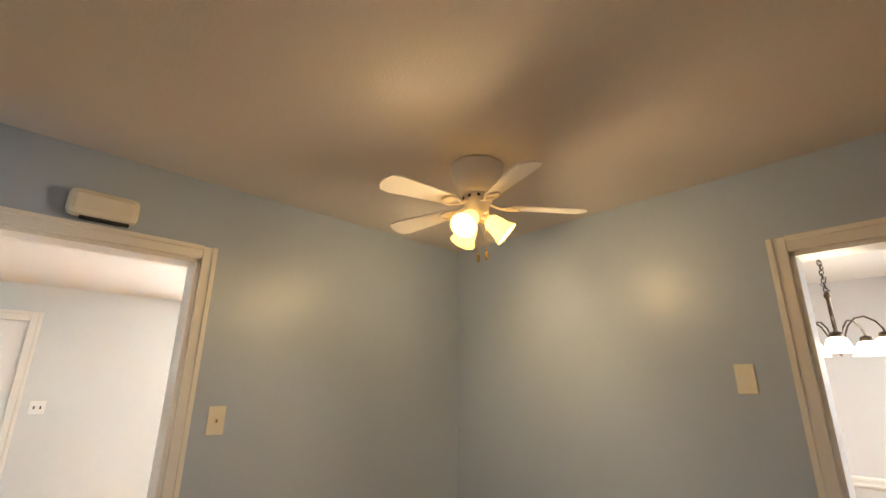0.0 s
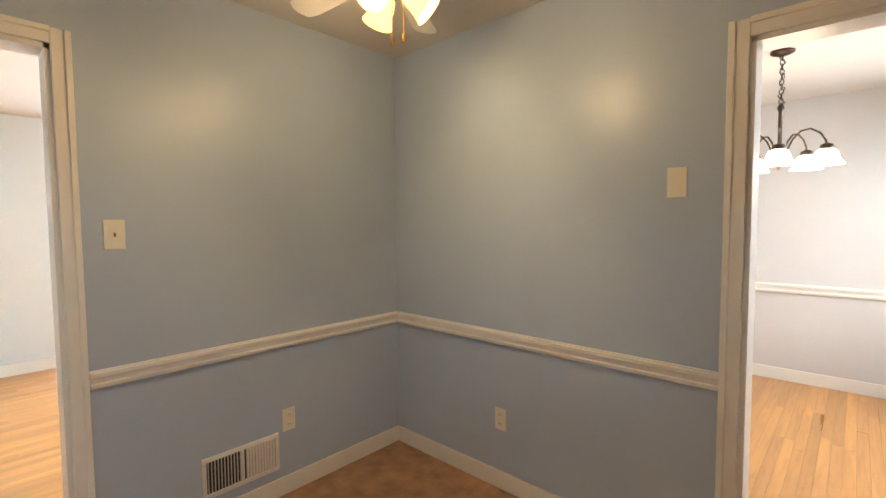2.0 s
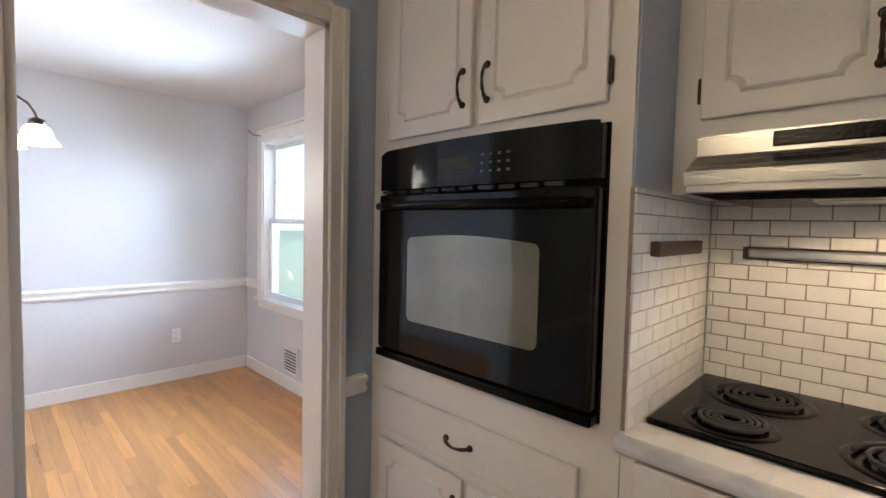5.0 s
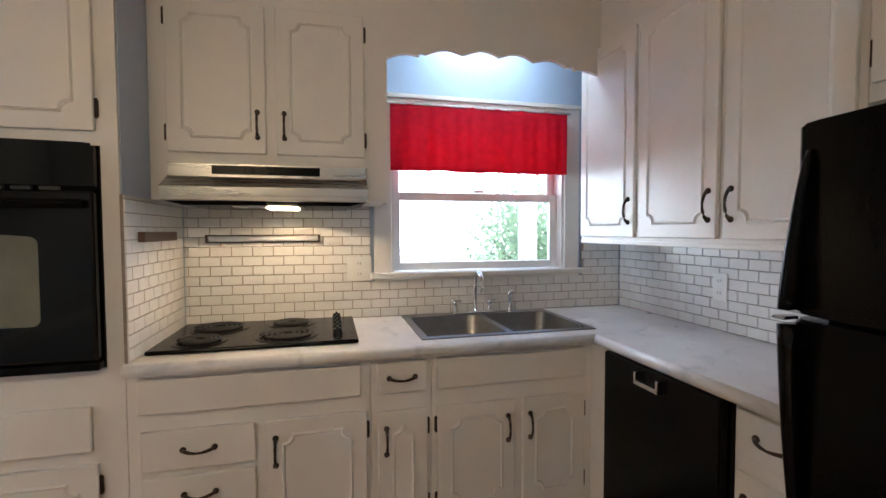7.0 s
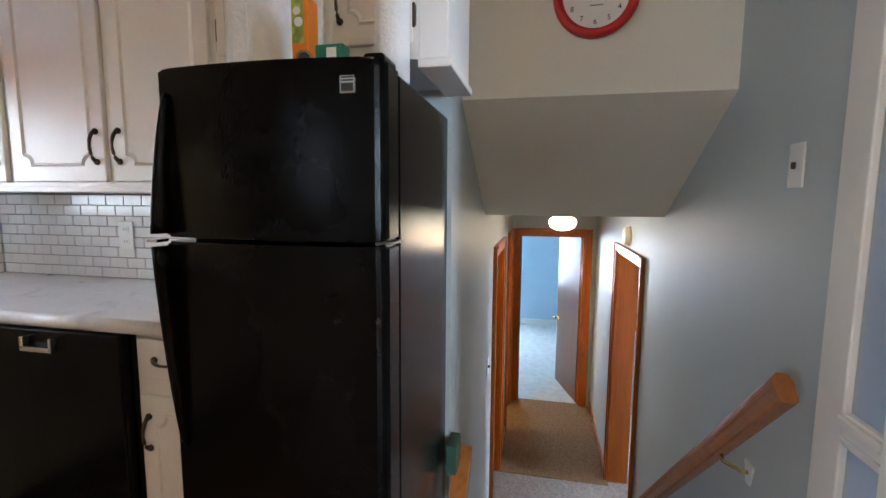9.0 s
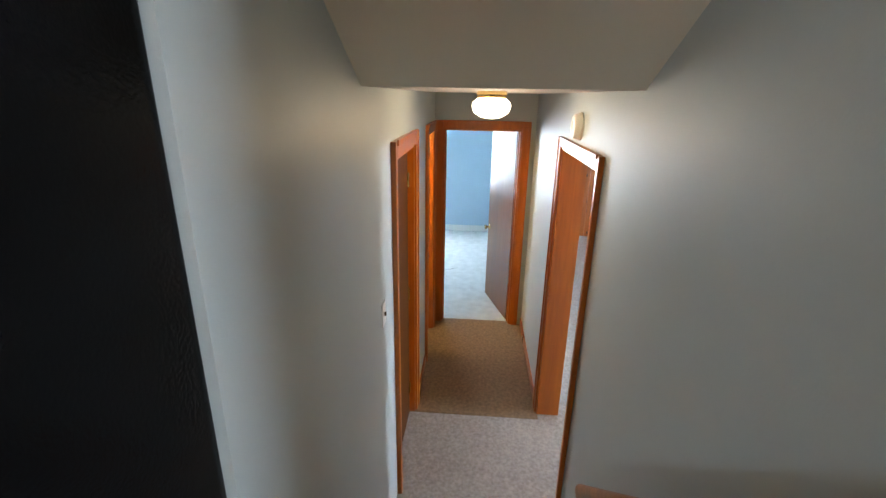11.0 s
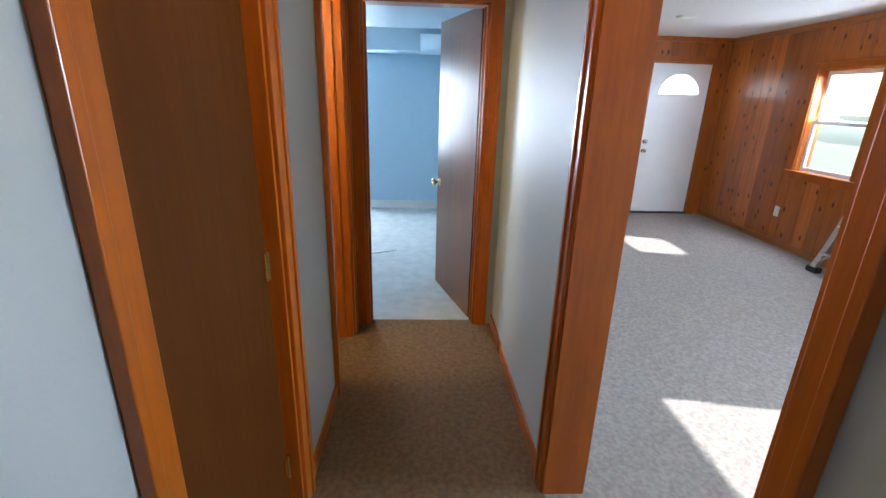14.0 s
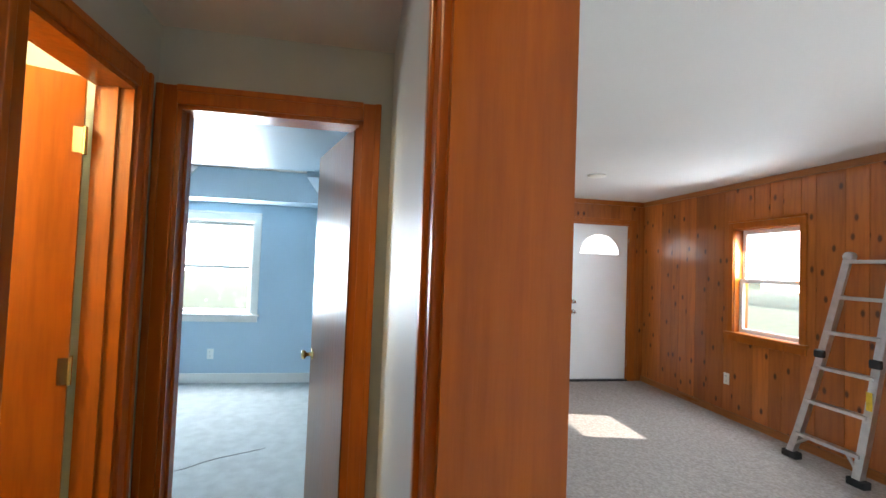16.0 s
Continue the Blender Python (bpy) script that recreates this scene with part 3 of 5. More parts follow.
window("window_1", "S", -3.37, KW, "white double-hung window over the kitchen sink", TRIM, 0.15, apron=0.04)
window("window_2", "S", -3.54, DW, "white double-hung dining room window", TRIM, 0.14)
window("window_3", "N", 3.22, FW, "white double-hung window in the pine wall", STAINED, 0.15, 0.06)
window("window_4", "N", 3.22, FW2, "white double-hung window in the pine wall", STAINED, 0.15, 0.06)
window("window_5", "W", -10.44, BW, "white bedroom window", TRIM, 0.14, 0.08)
# window_6 is unseen, added to go with the living room's daylight lamp
window("window_6", "N", 3.60, LW, "unseen living room window added to let daylight in", TRIM, 0.14, 0.08)

# ---- kitchen things ----


def handle(parent, face, plane, u, z, vertical=True, L=0.095):
    """A bowed bronze pull with two rosettes."""
    b = bmesh.new()
    pts, rad = [], []
    for k in range(9):
        s = k / 8
        d = (s - 0.5) * L
        o = 0.008 + 0.018 * math.sin(math.pi * s) ** 0.7
        pts.append(P(face, plane, u if vertical else u + d, o, z + d if vertical else z - 0.006 * math.sin(math.pi * s)))
        rad.append(0.0036 + 0.0022 * abs(math.cos(math.pi * s)))
    tube(b, pts, 0.005, 8, rad)
    for e in (-1, 1):
        d = e * L / 2
        lathe(b, [(0, 0.0), (0.010, 0.0), (0.010, 0.005), (0.006, 0.009), (0, 0.010)], P(face, plane, u if vertical else u + d, 0, z + d if vertical else z), {"S": (0, 1, 0), "W": (1, 0, 0)}[face], 10)
    return part("handle", b, BRONZE, parent, "dark bronze bow handle", True)


def hinge(parent, face, plane, u, z):
    b = fb(bmesh.new(), face, plane, u - 0.006, u + 0.006, 0.0, 0.006, z - 0.026, z + 0.026, 0.002)
    tube(b, [P(face, plane, u, 0.006, z - 0.03), P(face, plane, u, 0.006, z + 0.03)], 0.0045, 8)
    return part("hinge", b, BRONZE, parent, "dark bronze hinge")


def notched(face, plane, u0, u1, z0, z1, c, out):
    """Corners of a rectangle with scooped corners."""
    pts = []
    for cu, cz, a0 in ((u0, z0, 90), (u1, z0, 180), (u1, z1, 270), (u0, z1, 0)):
        for k in range(7):
            a = radians(a0 - 15 * k)
            pts.append(P(face, plane, cu + c * math.cos(a), out, cz + c * math.sin(a)))
    return pts


def cab_door(parent, face, plane, u0, u1, z0, z1, pull=None, hinges=None, t=0.018, name="door", lower=False):
    """A slab door with a routed bead with scooped corners; pull and hinges name the side, -1 or 1."""
    d = part(name, fb(bmesh.new(), face, plane, u0, u1, 0.001, t, z0, z1, 0.004), CABINET, parent)
    m = 0.05
    if u1 - u0 > 0.16 and z1 - z0 > 0.25:
        b, c, w = bmesh.new(), 0.032, 0.012
        lift = Vector(P(face, 0, 0, 0.006, 0))
        ring(b, notched(face, plane, u0 + m, u1 - m, z0 + m, z1 - m, c, t), notched(face, plane, u0 + m + w, u1 - m - w, z0 + m + w, z1 - m - w, c, t), lift)
        part("panel_bead", b, CABINET, d)
    if pull:
        u = u1 - 0.03 if pull > 0 else u0 + 0.03
        handle(d, face, plane + t if face in "SW" else plane, u, z1 - 0.11 if lower else z0 + 0.11)
    if hinges:
        u = u1 + 0.004 if hinges > 0 else u0 - 0.004
        for z in (z0 + 0.07, z1 - 0.07):
            hinge(d, face, plane + 0.002, u, z)
    return d


def drawer(parent, face, plane, u0, u1, z0, z1, pull=True):
    d = part("drawer_front", fb(bmesh.new(), face, plane, u0, u1, 0.001, 0.018, z0, z1, 0.005), CABINET, parent)
    if pull:
        handle(d, face, plane + 0.018, (u0 + u1) / 2, (z0 + z1) / 2, False)
    return d


OY = -2.795
tall = thing("oven_cabinet", "tall cream cabinet that holds the wall oven", "cabinet", (-0.46, -3.05, 0))
for nm, *q in (("side_board", -0.942, -0.893, 0.0, CE - 0.002), ("side_board", -0.092, -0.020, 0.0, CE - 0.002), ("upper_body", -0.893, -0.092, 1.613, CE - 0.002), ("lower_body", -0.893, -0.092, 0.0, 0.915)):
    part(nm, box(q[0], q[1], -3.36, OY, q[2], q[3]), CABINET, tall)
cab_door(tall, "S", OY, -0.485, -0.115, 1.655, 2.25, -1, 1)
cab_door(tall, "S", OY, -0.885, -0.515, 1.655, 2.25, 1, -1)
drawer(tall, "S", OY, -0.85, -0.09, 0.655, 0.80)
cab_door(tall, "S", OY, -0.485, -0.085, 0.26, 0.615, -1, 1, lower=True)
cab_door(tall, "S", OY, -0.865, -0.505, 0.26, 0.615, 1, -1, lower=True)
fixed("side_panel", box(-0.929, -0.9255, -3.36, OY - 0.01, 1.46, CE - 0.01), BLUE, "blue-grey painted flank beside the hood cabinet", category="panel")

oven = thing("wall_oven", "black built-in wall oven with a glass window", "oven", (-0.47, -2.78, 0.91))
part("body", box(-0.89, -0.095, -3.3, OY + 0.004, 0.918, 1.611), BLACK, oven)
b = bmesh.new()
front = [(-0.887 + 0.79 * k / 24, OY + 0.03 + 0.028 * math.sin(math.pi * k / 24), 1.484) for k in range(25)]
prism(b, front + [(-0.097, OY + 0.005, 1.484), (-0.887, OY + 0.005, 1.484)], (0, 0, 0.132))
bmesh.ops.bevel(b, geom=[e for e in b.edges if e.verts[0].co.z > 1.60 and e.verts[1].co.z > 1.60], offset=0.012, segments=3, affect="EDGES")
panel = part("control_panel", b, BLACKGLASS, oven, "bowed glossy black control panel")
part("display", box(-0.53, -0.40, OY + 0.05, OY + 0.0590, 1.53, 1.565), DARK, panel)
KEYPRINT = mat("grey_print", (0.10, 0.10, 0.10), 0.5, vary=0.02, bump=0)
for r in range(3):
    for c in range(4):
        part("key_mark", box(-0.57 - 0.028 * c, -0.562 - 0.028 * c, OY + 0.045, OY + 0.0585, 1.515 + 0.022 * r, 1.521 + 0.022 * r), KEYPRINT, panel)
odoor = part("door", box(-0.885, -0.10, OY + 0.006, OY + 0.04, 0.948, 1.470, 0.008), BLACKGLASS, oven)
# the window: rounded corners and a slightly arched top
outline = []
for cx, cz, a0 in ((-0.275, 1.31, 0), (-0.72, 1.31, 90), (-0.72, 1.085, 180), (-0.275, 1.085, 270)):
    outline += [(cx + 0.022 * math.cos(radians(a0 + 15 * k)), OY + 0.0402, cz + 0.022 * math.sin(radians(a0 + 15 * k))) for k in range(7)]
    if a0 == 0:
        outline += [(-0.275 - 0.445 * k / 12, OY + 0.0402, 1.332 + 0.012 * math.sin(math.pi * k / 12)) for k in range(1, 12)]
# the pane's paleness is a painted reflection, not the glass's own tone
part("window_pane", prism(bmesh.new(), outline, (0, 0.0018, 0)), OVENPANE, odoor, "oven glass with the room's pale reflection put into its colour")
b = bmesh.new()
tube(b, [(-0.865 + 0.745 * k / 14, OY + 0.055 + 0.03 * math.sin(math.pi * k / 14) ** 0.5, 1.43) for k in range(15)], 0.013, 10)
part("handle", b, BLACK, odoor, "bowed black bar handle", True)
part("bottom_trim", box(-0.89, -0.095, OY + 0.005, OY + 0.045, 0.918, 0.945, 0.006), BLACK, oven)
b = bmesh.new()
for k in range(10):
    bx(b, -0.80 + 0.07 * k, -0.75 + 0.07 * k, OY + 0.03, OY + 0.0415, 1.472, 1.481)
part("vent_slots", b, DARK, oven)
for ob in (tall, oven):
    ob.location.x += 0.017

# base cabinets along the window wall
FY = -2.795
base = thing("base_cabinet", "cream base cabinet under the cooktop", "cabinet", (-1.3, -3.05, 0), "base cabinets")
part("body", box(-1.70, -0.927, -3.36, FY, 0.215, 0.885), CABINET, base)
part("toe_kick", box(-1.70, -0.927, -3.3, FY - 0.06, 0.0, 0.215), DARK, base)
drawer(base, "S", FY, -1.665, -0.96, 0.755, 0.868, False)
drawer(base, "S", FY, -1.31, -0.965, 0.565, 0.70)
drawer(base, "S", FY, -1.31, -0.965, 0.42, 0.545)
drawer(base, "S", FY, -1.31, -0.965, 0.26, 0.405)
cab_door(base, "S", FY, -1.685, -1.345, 0.26, 0.70, 1, -1, lower=True)
base = thing("base_cabinet", "narrow cream base cabinet with a drawer and a door", "cabinet", (-1.81, -3.05, 0), "base cabinets")
part("body", box(-1.925, -1.702, -3.36, FY, 0.215, 0.885), CABINET, base)
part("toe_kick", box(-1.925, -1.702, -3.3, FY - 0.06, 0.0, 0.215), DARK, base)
drawer(base, "S", FY, -1.905, -1.722, 0.755, 0.868)
cab_door(base, "S", FY, -1.908, -1.725, 0.26, 0.69, 1, -1, lower=True)
base = thing("base_cabinet", "cream sink base cabinet with two doors", "cabinet", (-2.25, -3.05, 0), "base cabinets")
part("body", box(-2.60, -1.927, -3.36, FY, 0.215, 0.74), CABINET, base)
part("face_frame", box(-2.60, -1.927, FY - 0.02, FY, 0.74, 0.885), CABINET, base)
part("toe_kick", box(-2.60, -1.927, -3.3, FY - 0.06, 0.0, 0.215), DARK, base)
drawer(base, "S", FY, -2.56, -1.945, 0.755, 0.868, False)
cab_door(base, "S", FY, -2.257, -1.946, 0.26, 0.69, -1, 1, lower=True)
cab_door(base, "S", FY, -2.56, -2.29, 0.26, 0.69, 1, -1, lower=True)
base = thing("base_cabinet", "cream base cabinet between dishwasher and fridge", "cabinet", (-2.85, -2.03, 0), "base cabinets")
part("body", box(-3.13, -2.635, -2.148, -1.90, 0.215, 0.885), CABINET, base)
part("toe_kick", box(-3.13, -2.68, -2.148, -1.90, 0.0, 0.215), DARK, base)
drawer(base, "W", -2.635, -2.132, -1.915, 0.75, 0.868)
cab_door(base, "W", -2.635, -2.132, -1.915, 0.26, 0.70, -1, 1, lower=True)

fixed("corner_filler", box(-2.64, -2.602, -2.80, -2.692, 0.215, 0.884), CABINET, "cream filler strip in the cabinet corner", category="filler")
dw = thing("dishwasher", "black built-in dishwasher under the worktop", "dishwasher", (-2.85, -2.37, 0))
part("body", box(-3.12, -2.62, -2.69, -2.15, 0.08, 0.884), BLACK, dw)
d = part("door", box(-2.619, -2.585, -2.684, -2.154, 0.19, 0.882, 0.006), BLACK, dw)
b = bmesh.new()
for q in ((-2.488, -2.476, 0.825, 0.862), (-2.382, -2.370, 0.825, 0.862), (-2.488, -2.370, 0.820, 0.834)):
    bx(b, -2.584, -2.565, *q, 0.003)
part("latch_handle", b, CHROME, d, "small chrome latch handle")
k = part("kick_panel", box(-2.66, -2.63, -2.68, -2.16, 0.01, 0.18, 0.004), BLACK, dw)
part("badge", box(-2.5845, -2.5825, -2.50, -2.40, 0.318, 0.345), STEEL, d, "small metal badge")

# worktop, L-shaped, open for the sink
top = thing("worktop", "marbled laminate worktop in an L shape", "countertop", (-2.0, -3.05, 0.885))
for q in ((-1.905, -0.93, -3.368, -2.765), (-2.645, -1.905, -3.368, -3.345), (-2.645, -1.905, -2.85, -2.765), (-3.138, -2.645, -3.368, -2.765), (-3.138, -2.60, -2.765, -1.90)):
    part("top_section", box(*q, 0.885, 0.927), COUNTER, top)
part("rolled_edge", tube(bmesh.new(), [(-0.93, -2.767, 0.906), (-2.605, -2.767, 0.906)], 0.021, 12), COUNTER, top, smooth=True)
part("rolled_edge", tube(bmesh.new(), [(-2.602, -2.763, 0.906), (-2.602, -1.90, 0.906)], 0.021, 12), COUNTER, top, smooth=True)

cook = thing("cooktop", "black electric coil cooktop", "cooktop", (-1.3, -3.14, 0.91))
part("plate", box(-1.665, -0.955, -3.33, -2.857, 0.9095, 0.925, 0.006), BLACK, cook)
for cx, cy, r in ((-1.10, -2.965, 0.075), (-1.12, -3.185, 0.095), (-1.40, -2.985, 0.098), (-1.40, -3.21, 0.075)):
    el = part("drip_bowl", lathe(bmesh.new(), [(r + 0.02, 0.0165), (r + 0.012, 0.020), (r, 0.017), (0.02, 0.0155)], (cx, cy, 0.909), n=28), BLACK, cook, "black drip bowl", True)
    b = bmesh.new()
    turns = 4
    tube(b, [(cx + (0.018 + (r - 0.02) * s / (turns * 14)) * math.cos(2 * math.pi * s / 14), cy + (0.018 + (r - 0.02) * s / (turns * 14)) * math.sin(2 * math.pi * s / 14), 0.934) for s in range(turns * 14 + 1)], 0.0052, 6)
    part("coil", b, RUBBER, el, "dark grey heating coil", True)
for k in range(5):
    b = lathe(bmesh.new(), [(0.019, 0), (0.018, 0.012), (0.015, 0.022), (0, 0.023)], (-1.59, -2.97 - 0.082 * k, 0.925), n=14)
    bx(b, -1.594, -1.586, -2.985 - 0.082 * k, -2.955 - 0.082 * k, 0.94, 0.955, 0.002)
    part("knob", b, BLACK, cook, "black control knob", True)

sink = thing("kitchen_sink", "stainless steel double bowl sink set in the worktop", "sink", (-2.29, -3.12, 0.91))
b = bmesh.new()
for q in ((-2.67, -1.92, -3.35, -3.28), (-2.67, -1.92, -2.875, -2.842), (-2.67, -2.64, -3.28, -2.875), (-2.31, -2.28, -3.28, -2.875), (-1.95, -1.92, -3.28, -2.875)):
    bx(b, *q, 0.909, 0.914)
part("rim", b, SINKSTEEL, sink)
for x0, x1 in ((-2.64, -2.31), (-2.28, -1.95)):
    b, loops = bmesh.new(), []
    for ins, z in ((0.0, 0.9135), (0.006, 0.90), (0.014, 0.78), (0.05, 0.755)):
        loop, rr = [], 0.05
        for cx, cy, a0 in ((x1 - ins - rr, -2.875 - ins - rr, 0), (x0 + ins + rr, -2.875 - ins - rr, 90), (x0 + ins + rr, -3.28 + ins + rr, 180), (x1 - ins - rr, -3.28 + ins + rr, 270)):
            loop += [b.verts.new((cx + rr * math.cos(radians(a0 + 18 * k)), cy + rr * math.sin(radians(a0 + 18 * k)), z)) for k in range(6)]
        loops.append(loop)
    for a, c in zip(loops, loops[1:]):
        for k in range(24):
            b.faces.new((a[k], a[(k + 1) % 24], c[(k + 1) % 24], c[k]))
    b.faces.new(loops[-1])
    bowl = part("bowl", b, SINKSTEEL, sink, smooth=True)
    part("drain", lathe(bmesh.new(), [(0.0, 0.004), (0.03, 0.004), (0.042, 0.002), (0.042, 0)], ((x0 + x1) / 2, -3.08, 0.7555), n=16), CHROME, bowl)
tap = thing("faucet", "chrome gooseneck faucet with two handles and a sprayer", "faucet", (-2.27, -3.315, 0.914))
part("base_plate", box(-2.39, -2.15, -3.34, -3.29, 0.914, 0.926, 0.006), CHROME, tap)
b = bmesh.new()
tube(b, [(-2.27, -3.315, 0.92), (-2.27, -3.315, 1.06)] + [(-2.27, -3.315 + 0.055 - 0.055 * math.cos(radians(a)), 1.06 + 0.06 * math.sin(radians(a))) for a in range(15, 181, 15)] + [(-2.27, -3.205, 1.03)], 0.0095, 10)
part("spout", b, CHROME, tap, smooth=True)
for x in (-2.345, -2.165):
    b = lathe(bmesh.new(), [(0.016, 0), (0.012, 0.02), (0.009, 0.04), (0.013, 0.05), (0, 0.056)], (x, -3.315, 0.926), n=12)
    tube(b, [(x - 0.03, -3.315, 0.975), (x + 0.03, -3.30, 0.985)], 0.0055, 8)
    part("tap_handle", b, CHROME, tap, smooth=True)
b = lathe(bmesh.new(), [(0.016, 0), (0.012, 0.015), (0.01, 0.06), (0.014, 0.085), (0.012, 0.10), (0, 0.105)], (-2.455, -3.315, 0.914), n=12)
tube(b, [(-2.455, -3.315, 1.00), (-2.455, -3.27, 1.02)], 0.009, 8)
part("sprayer", b, CHROME, tap, smooth=True)

for ob in (cook, sink, tap):
    ob.location.z += 0.0178
sink.location.x += 0.02

# upper cabinets over the hood
UY = -3.04
up = thing("upper_cabinet", "cream two-door cabinet above the range hood", "cabinet", (-1.37, -3.2, 1.62), "upper cabinets")
part("body", box(-1.80, -0.93, -3.345, UY, 1.60, CE - 0.002), CABINET, up)
for q in ((-1.80, -1.715), (-0.985, -0.93)):
    part("side_filler", box(*q, -3.345, UY, 1.462, 1.60), CABINET, up)
cab_door(up, "S", UY, -1.333, -0.99, 1.64, 2.20, -1, 1)
cab_door(up, "S", UY, -1.705, -1.37, 1.64, 2.20, 1, -1)
hood = thing("range_hood", "stainless range hood with a black control strip and a lit bulb", "range hood", (-1.34, -3.1, 1.46))
b = bmesh.new()
prism(b, [(-1.71, -3.36, 1.598), (-1.71, -3.02, 1.598), (-1.71, -3.02, 1.55), (-1.71, -2.93, 1.505), (-1.71, -2.93, 1.47), (-1.71, -3.36, 1.455)], (0.72, 0, 0))
part("body", b, STEEL, hood)
part("control_strip", box(-1.53, -1.14, -3.022, -3.015, 1.56, 1.593, 0.002), BLACK, hood, "black control strip")
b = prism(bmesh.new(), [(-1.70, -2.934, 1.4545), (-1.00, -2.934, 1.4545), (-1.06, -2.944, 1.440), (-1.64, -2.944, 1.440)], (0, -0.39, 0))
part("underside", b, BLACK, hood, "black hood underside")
part("lamp_housing", box(-1.47, -1.22, -3.09, -2.94, 1.434, 1.4395, 0.002), STEEL, hood)
b = bmesh.new()
bx(b, -1.705, -0.995, -2.945, -2.926, 1.455, 1.475, 0.003)
part("lip", b, STEEL, hood)
hb = part("lamp_lens", box(-1.45, -1.34, -3.08, -2.935, 1.4275, 1.4375, 0.003), HOODGLOW, hood, "lit hood bulb lens")
lamp("hood_bulb_light", "SPOT", (-1.39, -3.03, 1.425), 9, (1.0, 0.64, 0.32), 0.03, (-1.39, -3.12, 0.9)).data.spot_size = radians(150)

# valance over the window and soffit
b = bmesh.new()
n = 96
low = []
for k in range(n + 1):
    x = -1.80 - 0.99 * k / n
    s = (x + 2.295) / 0.495
    z = 2.085 + 0.022 * abs(math.sin(9.5 * s)) + 0.012 * math.cos(3.1 * s) - 0.02 * (abs(s) > 0.72)
    low.append((x, UY - 0.018, z))
prism(b, low + [(-2.79, UY - 0.018, CE - 0.002), (-1.80, UY - 0.018, CE - 0.002)], (0, 0.018, 0))
solid("valance", b, CABINET, "cream wooden valance with a scalloped lower edge", "valance")
sinklight = thing("sink_light", "fluorescent light behind the valance", "light fixture", (-2.3, -3.2, CE))
part("housing", box(-2.62, -1.98, -3.25, -3.13, CE - 0.06, CE - 0.001, 0.005), WHITE, sinklight)
b = bmesh.new()
tube(b, [(-2.58, -3.19, CE - 0.075), (-2.02, -3.19, CE - 0.075)], 0.014, 10)
part("tube", b, COOLGLOW, sinklight, "lit white tube")
lamp("sink_tube_light", "AREA", (-2.3, -3.19, CE - 0.1), 2.2, COOL, 0.5, (-2.3, -3.19, 0), 0.05)

# upper cabinets on the fridge wall
WX = -2.79
up = thing("upper_cabinet", "cream three-door cabinet over the worktop", "cabinet", (-2.96, -2.65, 1.31), "upper cabinets")
part("body", box(-3.138, WX, -3.19, -1.96, 1.30, CE - 0.002), CABINET, up)
part("light_rail", box(-3.13, WX + 0.004, -3.19, -1.96, 1.282, 1.30, 0.003), CABINET, up)
cab_door(up, "W", WX, -3.175, -2.775, 1.315, 2.18, 1, -1)
cab_door(up, "W", WX, -2.745, -2.365, 1.315, 2.18, 1, -1)
cab_door(up, "W", WX, -2.338, -1.975, 1.315, 2.18, -1, 1)
up = thing("upper_cabinet", "cream cabinet above the fridge", "cabinet", (-2.96, -1.6, 1.66), "upper cabinets")
part("body", box(-3.138, WX, -1.958, -1.345, 1.64, CE - 0.002), CABINET, up)
b = bmesh.new()
bx(b, -3.138, WX, -1.345, -1.264, 1.64, CE - 0.002, 0.003)
bx(b, -3.138, WX + 0.01, -1.345, -1.252, 1.615, 1.638, 0.004)
part("end_moulding", b, CABINET, up)
cab_door(up, "W", WX, -1.945, -1.612, 1.68, 2.18, 1, -1)
cab_door(up, "W", WX, -1.59, -1.36, 1.68, 2.18, -1, 1)

# fridge
fr = thing("fridge", "glossy black top-freezer refrigerator beside the stairs", "refrigerator", (-2.8, -1.61, 0))
F0, F1 = -1.89, -1.334
part("cabinet", box(-3.135, -2.585, F0, F1, 0.03, 1.545, 0.006), BLACK, fr)
part("base_grille", box(-2.60, -2.53, F0 + 0.01, F1 - 0.01, 0.0, 0.09), DARK, fr)


def fridge_door(z0, z1, name):
    """A bowed door with well rounded upright edges."""
    b, prof, n, rad = bmesh.new(), [], 16, 0.02
    for k in range(n + 1):
        s = k / n
        prof.append((-2.482 + 0.022 * math.sin(math.pi * (0.06 + 0.88 * s)), F0 + rad + (F1 - F0 - 2 * rad) * s, z0))
    low = [(-2.497, F0 + 0.004, z0), (-2.486, F0 + 0.011, z0)]
    prism(b, low + prof + [(-2.486, F1 - 0.011, z0), (-2.497, F1 - 0.004, z0), (-2.51, F1, z0), (-2.576, F1, z0), (-2.576, F0, z0), (-2.51, F0, z0)], (0, 0, z1 - z0))
    bmesh.ops.bevel(b, geom=[e for e in b.edges if abs(e.verts[0].co.z - e.verts[1].co.z) < 1e-5], offset=0.006, segments=2, affect="EDGES")
    d = part(name, b, BLACK, fr)
    part("gasket", box(-2.588, -2.5765, F0 + 0.012, F1 - 0.006, z0 + 0.01, z1 - 0.01), RUBBER, d, "black rubber gasket")
    return d


